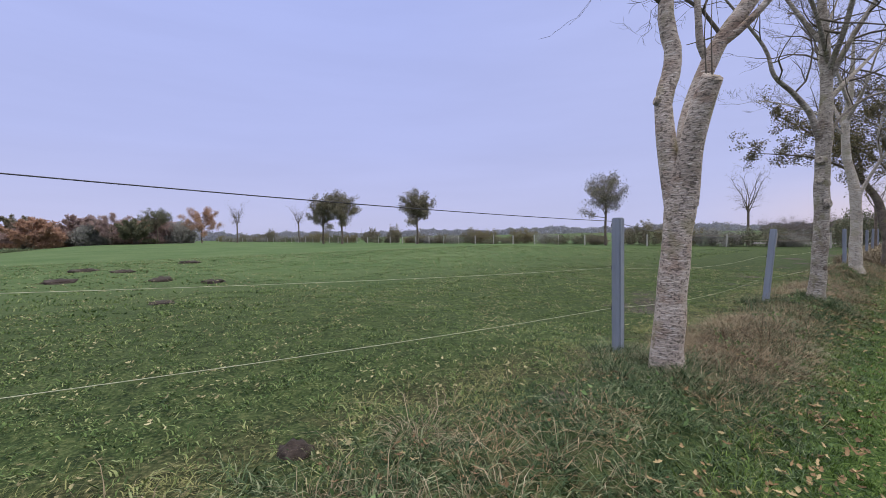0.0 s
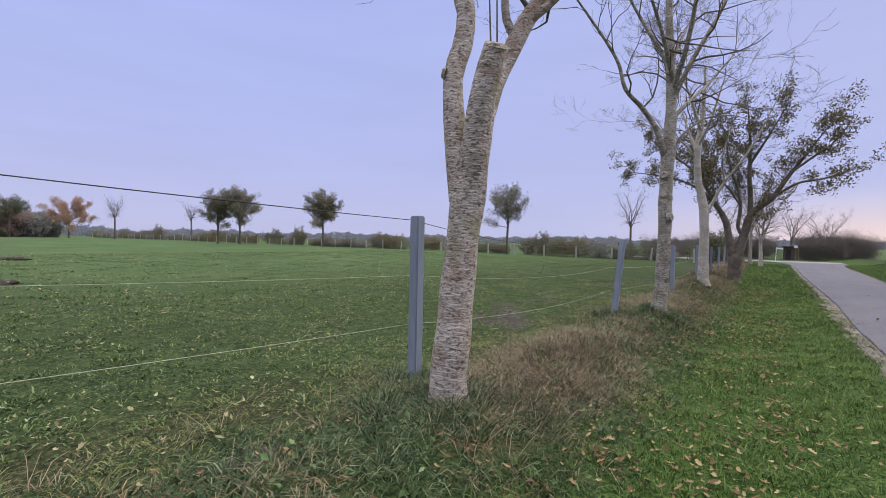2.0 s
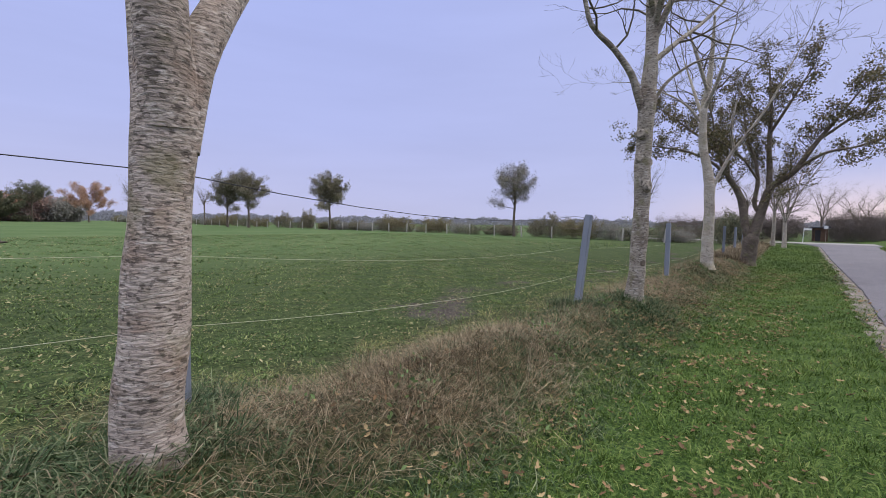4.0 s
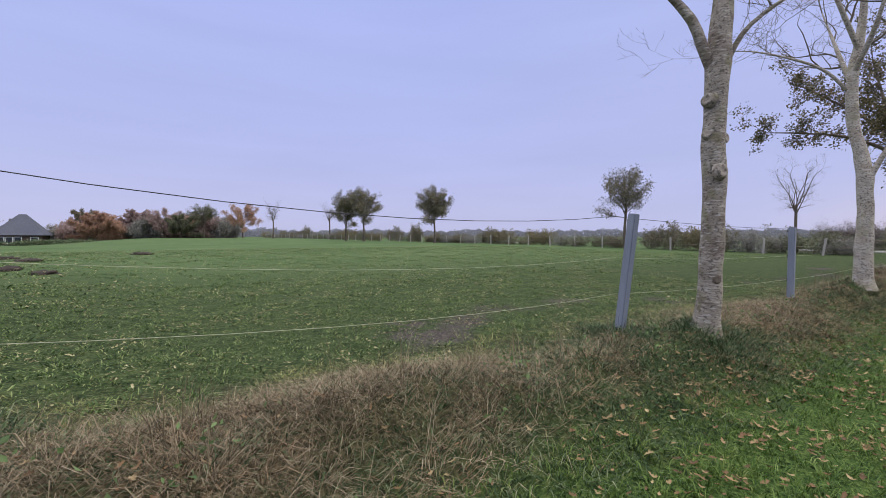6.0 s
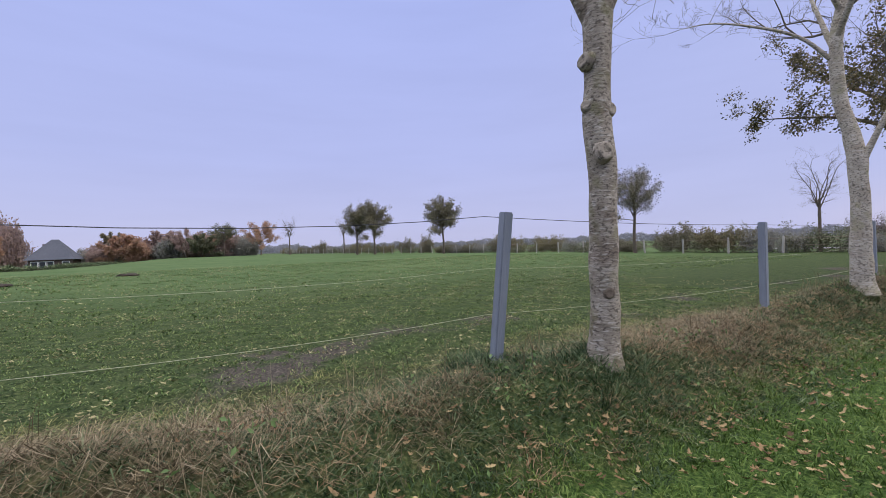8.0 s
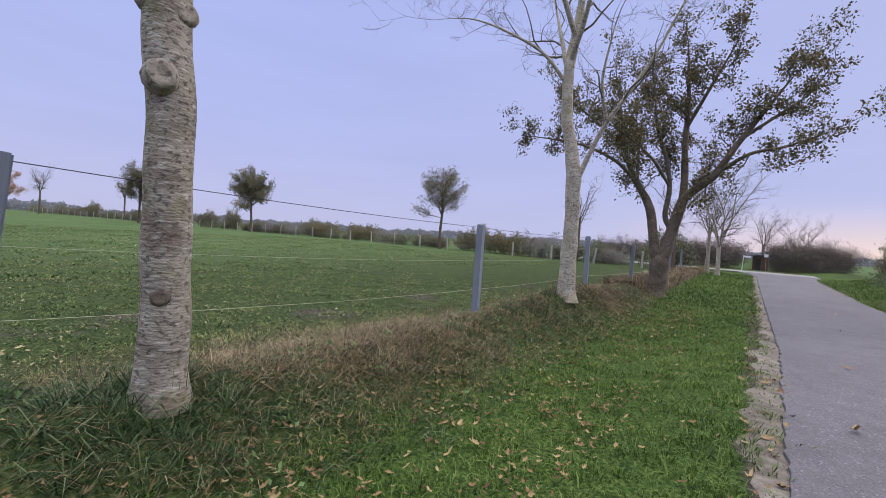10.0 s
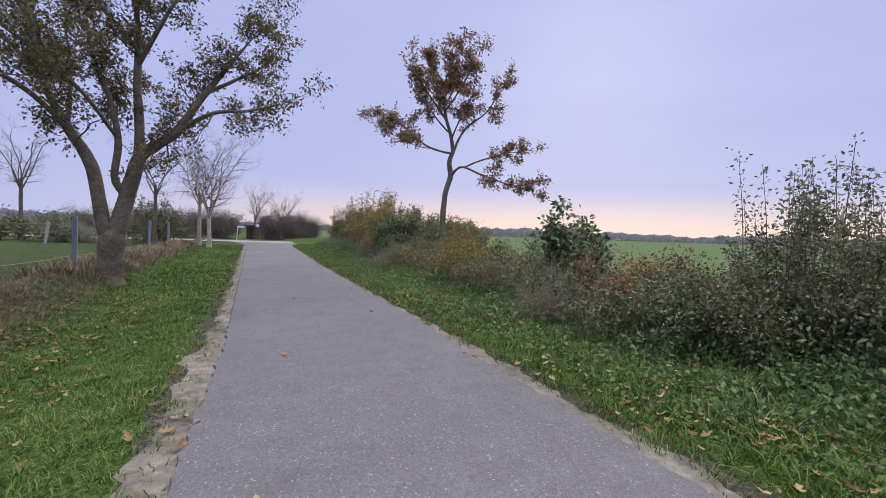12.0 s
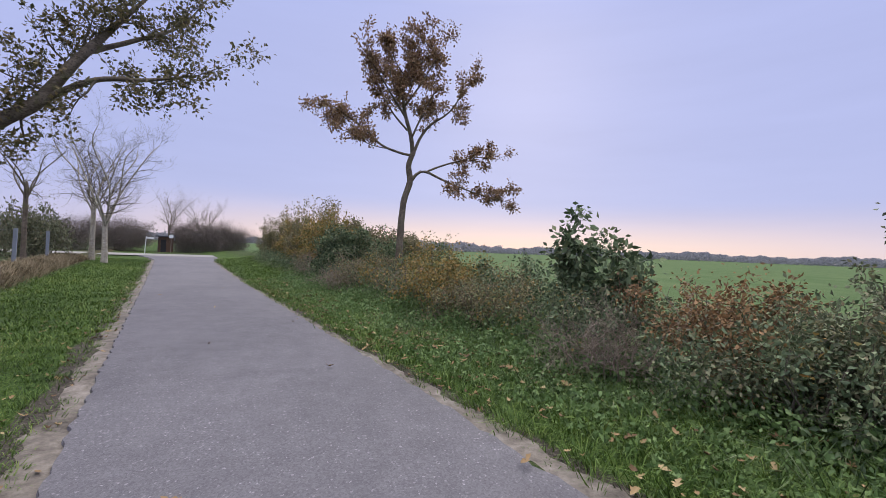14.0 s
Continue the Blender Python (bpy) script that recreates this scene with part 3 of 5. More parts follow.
strip = np.clip(np.exp(-((GX + 0.24 + 0.08 * lumps(GX, GY, 0.6, 5.0)) / 0.22) ** 4) + 0.8 * np.exp(-((GX - 3.3) / 0.2) ** 4), 0, 1) * sstep(60 - GY, 3, 8)
mud_v = np.maximum(mud(GX, GY), strip)
ca = ground_me.color_attributes.new("cover", "FLOAT_COLOR", "POINT")
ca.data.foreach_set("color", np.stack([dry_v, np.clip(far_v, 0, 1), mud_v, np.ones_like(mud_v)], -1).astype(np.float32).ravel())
cl = ground_me.color_attributes.new("lush", "FLOAT_COLOR", "POINT")
cl.data.foreach_set("color", np.repeat(np.clip(lush_v, 0, 1)[..., None], 4, -1).astype(np.float32).ravel())
ground = tagged(new("ground", ground_me), "grassy paddock, bank and verge running to flat far fields", "ground", kind="structure")


# ---- road ----
def strip_mesh(name, ys, left, right, z, thick, material, cols=6):
    v, f = [], []
    for i, y in enumerate(ys):
        for k in range(cols + 1):
            t = k / cols
            x = left[i] + (right[i] - left[i]) * t
            v.append((x, y, z[i] + 0.03 * (1 - (2 * t - 1) ** 2)))
    base = len(v)
    for i, y in enumerate(ys):
        v += [(left[i] - 0.03, y, z[i] - thick), (right[i] + 0.03, y, z[i] - thick)]
    w = cols + 1
    for i in range(len(ys) - 1):
        for k in range(cols):
            a = i * w + k
            f.append((a, a + 1, a + w + 1, a + w))
        b = base + 2 * i
        f.append((b, i * w, (i + 1) * w, b + 2))
        f.append((i * w + cols, b + 1, b + 3, (i + 1) * w + cols))
    return mesh_of(name, v, f, material, smooth=False)


ys = np.concatenate([np.arange(-40, 8, 0.5), np.arange(8, 36, 0.1), np.arange(36, 56, 0.4)])
wav = 0.035 * lumps(ys * 0.7, ys * 2.3, 0.5, 1.0) + 0.02 * lumps(ys * 5, ys * 3, 0.6, 2.0)
wav2 = 0.04 * lumps(ys * 0.9, ys * 2.1, 0.5, 6.0) + 0.02 * lumps(ys * 6, ys * 4, 0.6, 3.0)
flare = 1.6 * np.clip((ys - 46) / 8, 0, 1) ** 2
tagged(new("road", strip_mesh("road", ys, wav - 0.19 * np.clip((19 - ys) / 5, 0, 1) - flare, 3.15 + wav2 - 0.1 * np.clip((20 - ys) / 3, 0, 1) + 2 * flare, road_z(ys), 0.12, M_ROAD)),
       "narrow grey asphalt lane with crumbling edges", "road", kind="structure")
v, f = [], []
for i in range(41):
    t = i / 40
    x, y = 16 - 90 * t, 50.5 + 9 * t
    for k, o in enumerate((-2.4, 2.2)):
        v.append((x + 0.1 * o, y + o + 3, 0.33 + 0.5 * max(0, t - 0.5)))
    if i:
        a = 2 * i
        f.append((a - 2, a, a + 1, a - 1))
cross = mesh_of("side_road", v, f, M_CONCRETE)
tagged(new("side_road", cross), "pale concrete side road at the junction", "road", kind="structure")

# sandy shoulders, worn to bare earth beside the asphalt
for name, inner, width, seed in (("shoulder", 0.02, -0.33, 3.0), ("shoulder", 3.13, 0.24, 8.0)):
    v, f = [], []
    yy = np.arange(4, 50, 0.12)
    for i, y in enumerate(yy):
        w = width * (1 + 0.38 * lumps(y * 0.9, y * 0.4, 0.5, seed) + 0.22 * lumps(y * 3.1, y * 2.0, 0.5, seed)) * (1.25 if y < 20 else 0.9)
        for k in range(5):
            x = inner + (-0.12 if width < 0 else -0.09) * min(1, max(0, (19 - y) / 4)) + w * k / 4
            edge = math.sin(math.pi * k / 4)
            v.append((x, y, z_at(x, y) + 0.012 * edge + 0.006 * lumps(x * 3, y * 3, 0.7, seed) - (0.02 if k == 4 else 0)))
        if i:
            a = 5 * i
            f += [(a - 5 + k, a - 4 + k, a + 1 + k, a + k) for k in range(4)]
    tagged(new(name, mesh_of(name, v, f, M_SAND, smooth=True)), "bare sandy shoulder with scattered dead leaves beside the asphalt", "road shoulder", kind="structure")


# ---- fence ----
def fence_post(parent, x, y, top, lean_x=0.0, lean_y=0.0):
    h = top - z_at(x, y) + 0.35
    post = part("post", box_mesh("post", (0.115, 0.115, h), M_POST, 0.012, (0, 0, h / 2)), parent)
    post.matrix_local = pose(x, y, top - h, -lean_y, lean_x, random.uniform(-8, 8))
    for drop in (0.09, 0.62, 1.13):
        ins = part("insulator", box_mesh("insulator", (0.03, 0.045, 0.05), M_BLACK, 0.008), post, "black plastic insulator")
        ins.location = (-0.07, 0, h - drop)
    return post


POSTS = [(-5.7, -9.2, 2.5, 0, 0), (-5.2, -2.7, 2.34, 0, 0), (-4.73, 3.87, 2.06, 0.3, 0), (-4.54, 10.34, 1.895, 3.9, 4.2), (-4.29, 16.23, 1.785, 0, 0.6), (-4.25, 22.15, 1.83, -0.5, 0),
         (-4.25, 27.9, 1.75, 0.5, 0), (-4.28, 33.2, 1.72, 0, 1), (-4.3, 37.8, 1.76, 1, 0), (-4.3, 43.2, 1.74, 0, 0)]
fence = tagged(new("fence"), "paddock fence of grey square plastic posts with electric cords", "fence")
for x, y, top, lx, ly in POSTS:
    fence_post(fence, x, y, top, lx, ly)
for drop, r, material, label in ((0.04, 0.004, M_WIRE, "dark electric rope"), (0.62, 0.0017, M_TAPE, "pale thin cord"), (1.13, 0.0024, M_TAPE, "pale thin cord")):
    tb = Tubes()
    pts = []
    for (x0, y0, t0, *_), (x1, y1, t1, *_) in zip(POSTS, POSTS[1:]):
        for k in range(8):
            s = k / 8
            pts.append((x0 + (x1 - x0) * s - 0.075, y0 + (y1 - y0) * s, t0 + (t1 - t0) * s - drop - ((0.75 if drop < 0.1 else 0.45) if y0 == 3.87 else 0.14) * s * (1 - s)))
    pts.append((POSTS[-1][0] - 0.075, POSTS[-1][1], POSTS[-1][2] - drop))
    tb.add(pts, [r] * len(pts), 5)
    part("cord", tb.mesh("cord", material), fence, label)


# ---- trees beside the lane ----
def tree(name, at, u_deg, limbs, bark, label, leaf=None, seed=1, twigs=2, twig_len=1.2, twig_step=0.45, kids=4, leaf_per=5, leaf_size=0.085, leaf_spread=0.16, start=0.3, up=0.05, wob=0.22, category="tree", sides=12):
    """A tree from its main limbs, rows of (along, deep, high, radius); twigs and leaves grow from the limbs beyond the trunk."""
    rng = random.Random(seed)
    top = tagged(new(name), label, category)
    top.matrix_world = pose(at[0], at[1], at[2], 0, 0, u_deg)
    trunk, fine, tips = Tubes(), Tubes(), []
    for i, limb in enumerate(limbs):
        pts, radii = smooth_line(limb, 0.07 if i == 0 else 0.14)
        n = sides if i == 0 else max(6, sides - 3)
        trunk.add(pts, radii, n, lump=0.09 if radii[0] > 0.08 else 0.05)
        if i == 0:
            continue
        total, acc = len(pts), 0.0
        for k in range(1, total):
            acc += (pts[k] - pts[k - 1]).length
            if k / total < start or acc < twig_step * rng.uniform(0.6, 1.3):
                continue
            acc = 0.0
            d = (pts[k] - pts[k - 1]).normalized()
            side = Vector((rng.gauss(0, 1), rng.gauss(0, 1), rng.gauss(0.1, 0.6))).normalized()
            shrink = 1.1 - 0.5 * k / total
            sprout(fine, rng, pts[k], (d * 0.6 + side).normalized(), twig_len * shrink * rng.uniform(0.7, 1.25), min(radii[k] * 0.55, 0.028), twigs, tips, up, wob, kids)
        sprout(fine, rng, pts[-1], (pts[-1] - pts[-2]), twig_len * 1.1, radii[-1] * 0.9, twigs, tips, up, wob, kids)
    part("trunk", trunk.mesh("trunk", bark), top)
    tagged(part("crown", fine.mesh("crown", M_TWIG), top, "fine bare twigs"), kind="stuff")
    if leaf:
        part("foliage", leaf_mesh("foliage", leaf, around(tips, leaf_per, leaf_spread, seed), leaf_size, seed), top, "sparse autumn leaves")
    return top


def knot(parent, at, size, turn, material, label, flat=0.45):
    """A round healed-over branch scar with a raised rim."""
    tb = Tubes()
    rows = ((0.0, 1.25), (0.35, 1.1), (0.7, 0.95), (0.86, 0.78), (0.8, 0.5), (0.72, 0.2), (0.7, 0.02))
    pts = [(0, 0, z * size * flat * 2) for z, _ in rows]
    tb.v = []
    for z, r in rows:
        for k in range(12):
            a = 2 * math.pi * k / 12
            q = size * r * (1 + 0.09 * noise.noise(Vector((math.cos(a), math.sin(a), z * 3 + at[2]))))
            tb.v.append(Vector((q * math.cos(a), q * math.sin(a) * 1.12, z * size * flat * 2)))
    for i in range(len(rows) - 1):
        for k in range(12):
            n = (k + 1) % 12
            tb.f.append((i * 12 + k, i * 12 + n, (i + 1) * 12 + n, (i + 1) * 12 + k))
    ob = part("knot", tb.mesh("knot", material), parent, label)
    ob.matrix_local = pose(at[0], at[1], at[2], *turn)
    return ob


def base_at(x, y, sink=0.08):
    return (x, y, z_at(x, y) - sink)


# forked tree
t1 = tree("forked_tree", base_at(-4.0, 3.5), 38, [
    [(0, 0, 0, 0.2), (-0.01, 0, 0.18, 0.172), (0.0, 0, 0.5, 0.16), (0.05, 0, 1.0, 0.148), (0.09, 0, 1.5, 0.142), (0.12, 0, 1.85, 0.15), (0.14, -0.02, 2.15, 0.13), (0.16, -0.05, 2.3, 0.06)],
    [(0.078, 0.003, 1.813, 0.12), (0.018, 0.048, 2.323, 0.098), (-0.02, 0.08, 2.87, 0.09), (0.06, 0.11, 3.17, 0.088), (0.09, 0.13, 3.47, 0.084), (0.03, 0.15, 3.82, 0.08), (0.08, 0.23, 4.87, 0.065), (-0.02, 0.33, 6.27, 0.045), (0.08, 0.43, 7.67, 0.02)],
    [(0.137, 0.02, 1.7, 0.12), (0.2, 0.09, 2.14, 0.108), (0.25, 0.2, 2.4, 0.1), (0.29, 0.31, 2.62, 0.096), (0.36, 0.41, 2.85, 0.093), (0.46, 0.5, 3.12, 0.09), (0.67, 0.55, 3.57, 0.085), (0.84, 0.56, 3.84, 0.082), (1.07, 0.57, 4.14, 0.078), (1.55, 0.55, 5.0, 0.062), (1.85, 0.5, 6.3, 0.045), (2.1, 0.45, 7.9, 0.02)],
    [(0.7, 0.55, 3.62, 0.05), (0.88, 0.5, 3.74, 0.043), (1.12, 0.45, 3.98, 0.038), (1.4, 0.4, 4.35, 0.034), (1.8, 0.3, 5.0, 0.025), (2.3, 0.2, 5.9, 0.012)],
    [(0.6, 0.54, 3.45, 0.042), (0.5, 0.5, 3.62, 0.04), (0.47, 0.48, 3.95, 0.036), (0.4, 0.45, 4.9, 0.026), (0.4, 0.4, 6.1, 0.012)]],
    M_ROUGH, "grey-barked forked tree on the grass bank, nearly bare", seed=11, twig_len=1.6, start=0.32, twig_step=0.45, twigs=3, kids=3, sides=16)
tb = Tubes()
pts, radii = smooth_line([(0.14, -0.02, 1.8, 0.13), (0.18, -0.1, 2.32, 0.118), (0.24, -0.2, 2.72, 0.106), (0.3, -0.27, 2.98, 0.098), (0.31, -0.285, 3.02, 0.092)], 0.07)
tb.add(pts, radii, 14, lump=0.08)
stub = part("stub", tb.mesh("stub", M_ROUGH), t1, "sawn-off limb")
knot(stub, (0.305, -0.28, 2.99), 0.072, (24, 8, 0), M_CUT, "pale sawn face", flat=0.3)
knot(t1, (-0.085, 0.06, 2.91), 0.042, (0, -80, 0), M_ROUGH, "healed branch scar")
for k in (0, 1):
    tb = Tubes()
    tb.add([(0.27 + 0.05 * k, -0.25, 2.98), (0.25 + 0.06 * k, -0.25, 3.42), (0.27 + 0.05 * k, -0.25, 3.82 + 0.1 * k)], [0.008, 0.006, 0.003], 5)
    part("shoot", tb.mesh("shoot", M_TWIG), t1, "thin upright shoot")

# tall straight tree with knots
t2 = tree("knotted_tree", base_at(-3.76, 11.22), 60, [
    [(-0.02, 0, 0, 0.216), (-0.008, -0.011, 0.2, 0.171), (-0.003, -0.033, 0.6, 0.151), (-0.006, -0.066, 1.2, 0.144), (-0.016, -0.11, 2, 0.14), (-0.059, -0.125, 2.6, 0.14), (-0.044, -0.135, 3, 0.135), (-0.027, -0.15, 3.6, 0.149), (-0.004, -0.15, 3.95, 0.135), (0.046, -0.131, 4.6, 0.108), (0.096, -0.051, 5.6, 0.1), (0.096, 0.041, 7, 0.07), (0.146, 0.089, 8.6, 0.025)],
    [(-0.093, -0.128, 3.5, 0.0743), (-0.254, -0.123, 3.85, 0.0675), (-0.364, -0.094, 4.15, 0.06), (-0.704, -0.033, 4.55, 0.0488), (-1.204, -0.022, 4.9, 0.0413), (-1.454, -0.004, 5.5, 0.0338), (-2.204, 0.123, 6.4, 0.0225), (-2.904, 0.141, 7, 0.009)],
    [(0.101, -0.152, 3.65, 0.0385), (0.246, -0.201, 3.95, 0.0303), (0.496, -0.243, 4.2, 0.0248), (0.996, -0.334, 4.5, 0.0193), (1.696, -0.431, 4.6, 0.011), (2.396, -0.534, 4.5, 0.0044)],
    [(0.046, -0.134, 4.5, 0.07), (0.496, 0.287, 5.2, 0.055), (1.096, 0.811, 6, 0.045), (1.896, 1.141, 7, 0.03), (2.596, 1.461, 7.8, 0.012)],
    [(0.076, -0.119, 5, 0.06), (-0.104, -0.595, 5.8, 0.05), (-0.404, -1.065, 6.8, 0.035), (-0.604, -1.439, 7.8, 0.012)],
    [(0.076, -0.125, 4.8, 0.06), (0.296, -0.401, 5.6, 0.05), (0.796, -0.765, 6.8, 0.035), (0.996, -1.029, 8, 0.012)],
    [(0.096, -0.051, 5.6, 0.05), (-0.304, 0.329, 6.6, 0.04), (-0.704, 0.765, 7.8, 0.012)],
    [(0.096, 0.017, 6.2, 0.06), (0.146, 0.053, 7.4, 0.04), (0.096, 0.103, 8.9, 0.012)],
    [(0.056, -0.159, 4.4, 0.055), (0.756, -0.009, 4.9, 0.045), (1.756, 0.191, 5.6, 0.032), (2.756, 0.291, 6.5, 0.012)],
    [(0.056, -0.159, 4.9, 0.05), (0.556, 0.391, 5.5, 0.04), (1.456, 0.991, 6.4, 0.025), (2.056, 1.291, 7.4, 0.01)],
    [(0.056, -0.159, 5.2, 0.05), (-0.644, -0.409, 6.1, 0.04), (-1.444, -0.609, 7, 0.012)]],
    M_BARK, "straight grey tree with healed knots and bare crown", seed=23, twig_len=1.7, start=0.22, twig_step=0.42, twigs=3, kids=3, sides=16)
knot(t2, (-0.053, -0.23, 2.18), 0.09, (84, 0, 10), M_BARK, "round healed branch scar")
knot(t2, (0.04, -0.164, 2.62), 0.07, (60, 70, 0), M_BARK, "bulging bark knot")
knot(t2, (-0.161, -0.166, 2.66), 0.06, (40, -70, 0), M_BARK, "bulging bark knot")
knot(t2, (-0.158, -0.181, 3.1), 0.085, (20, -78, 0), M_BARK, "bulging bark knot")
knot(t2, (-0.01, -0.178, 0.78), 0.05, (88, 0, 0), M_DARKBARK, "small dark branch scar", flat=0.25)

# pale-barked tree with one low side limb
t4 = tree("pale_tree", base_at(-3.72, 19.06), 5, [
    [(0.03, 0, 0, 0.26), (0.02, 0, 0.25, 0.2), (0, 0, 0.7, 0.175), (0.02, 0, 1.5, 0.16), (0.0, 0, 2.3, 0.15), (-0.02, 0, 2.75, 0.165), (-0.1, 0, 3.3, 0.14), (-0.24, 0, 4.0, 0.125), (-0.28, 0, 5.1, 0.115), (-0.15, 0.1, 6.4, 0.085), (-0.1, 0.1, 8.2, 0.03)],
    [(0.05, 0, 2.65, 0.08), (0.2, -0.02, 2.98, 0.058), (0.36, -0.04, 3.35, 0.05), (0.58, -0.06, 3.8, 0.045), (0.98, -0.05, 4.4, 0.038), (1.4, 0, 5.1, 0.03), (1.8, 0.1, 6.0, 0.02), (2.2, 0.1, 7.0, 0.012)],
    [(-0.27, 0, 4.7, 0.045), (-0.8, -0.3, 5.4, 0.035), (-1.6, -0.6, 5.9, 0.025), (-2.3, -0.8, 6.2, 0.015), (-2.9, -0.9, 6.3, 0.006)],
    [(-0.28, 0, 4.9, 0.06), (-0.6, 0.4, 5.9, 0.045), (-1.0, 0.8, 7.2, 0.015)],
    [(-0.28, 0, 5.2, 0.07), (0.1, -0.4, 6.0, 0.05), (0.5, -0.8, 7.4, 0.015)],
    [(-0.2, 0, 5.8, 0.06), (-0.5, -0.5, 6.8, 0.045), (-0.9, -0.8, 8.0, 0.012)],
    [(0.6, -0.06, 3.85, 0.04), (0.5, -0.3, 4.6, 0.03), (0.7, -0.5, 5.6, 0.012)]],
    M_PALE, "whitish-barked tree with a slender low side limb", seed=37, twig_len=1.6, start=0.22, twig_step=0.42, twigs=3, kids=3, sides=14)

# spreading dark tree that still holds its leaves
t5 = tree("spreading_tree", base_at(-3.15, 26.7), 5, [
    [(0, 0, 0, 0.38), (0, 0, 0.25, 0.32), (0.02, 0, 0.6, 0.3), (0.05, 0, 1.0, 0.3), (0.08, 0, 1.3, 0.3), (0.12, 0, 1.5, 0.22)],
    [(0.0, 0, 1.2, 0.2), (-0.18, 0, 1.9, 0.17), (-0.33, 0.05, 2.9, 0.155), (-0.55, 0.1, 3.5, 0.14), (-0.95, 0.1, 4.2, 0.11), (-1.35, 0.1, 5.2, 0.08), (-1.6, 0.2, 6.6, 0.05), (-1.9, 0.3, 8.0, 0.02)],
    [(0.1, 0, 1.25, 0.24), (0.3, 0, 2.1, 0.2), (0.45, 0, 2.8, 0.19), (0.65, 0, 3.5, 0.16), (0.95, -0.05, 3.8, 0.14), (1.5, -0.1, 4.3, 0.12), (2.0, -0.1, 5.2, 0.1), (2.7, -0.1, 6.3, 0.06), (3.4, 0, 7.4, 0.02)],
    [(0.62, 0, 3.3, 0.14), (0.62, 0.1, 4.2, 0.12), (0.55, 0.2, 5.4, 0.1), (0.55, 0.2, 7.0, 0.07), (0.4, 0.2, 9.0, 0.02)],
    [(0.35, 0, 2.4, 0.1), (0.12, -0.15, 2.9, 0.09), (0.2, -0.2, 3.8, 0.08), (0.05, -0.3, 4.8, 0.065), (-0.3, -0.4, 5.9, 0.05), (-0.5, -0.6, 7.4, 0.02)],
    [(-1.0, 0.1, 4.25, 0.07), (-1.7, -0.2, 4.9, 0.06), (-2.7, -0.5, 5.4, 0.045), (-3.9, -0.6, 5.7, 0.03), (-4.9, -0.6, 5.9, 0.012)],
    [(-1.4, 0.1, 5.3, 0.06), (-2.3, 0.4, 6.3, 0.05), (-3.3, 0.6, 7.2, 0.035), (-4.2, 0.8, 8.0, 0.012)],
    [(1.6, -0.1, 4.4, 0.07), (2.4, -0.4, 4.9, 0.055), (3.2, -0.8, 5.0, 0.04), (4.1, -1.0, 5.3, 0.015)],
    [(2.2, -0.1, 5.5, 0.06), (3.0, 0.4, 6.2, 0.05), (3.9, 0.8, 7.0, 0.03), (4.5, 1.0, 8.0, 0.012)],
    [(0.55, 0.2, 6.0, 0.07), (1.2, -0.4, 7.2, 0.05), (1.9, -0.7, 8.6, 0.012)],
    [(0.5, 0.2, 6.5, 0.06), (-0.3, 0.8, 7.6, 0.045), (-1.0, 1.2, 9.0, 0.012)],
    [(-0.9, 0.1, 4.1, 0.06), (-1.0, 0.8, 5.2, 0.05), (-1.2, 1.6, 6.4, 0.03), (-1.4, 2.0, 7.4, 0.012)],
    [(0.2, -0.2, 3.9, 0.05), (-0.4, -1.0, 4.8, 0.045), (-1.2, -1.6, 5.5, 0.03), (-2.0, -2.0, 6.0, 0.012)]],
    M_DARKBARK, "dark spreading tree with many stems and sparse dark leaves", leaf=M_OLIVE, seed=41, twig_len=1.0, twig_step=0.22, kids=5, start=0.32, wob=0.32, leaf_per=2, leaf_size=0.095, leaf_spread=0.08, sides=14)

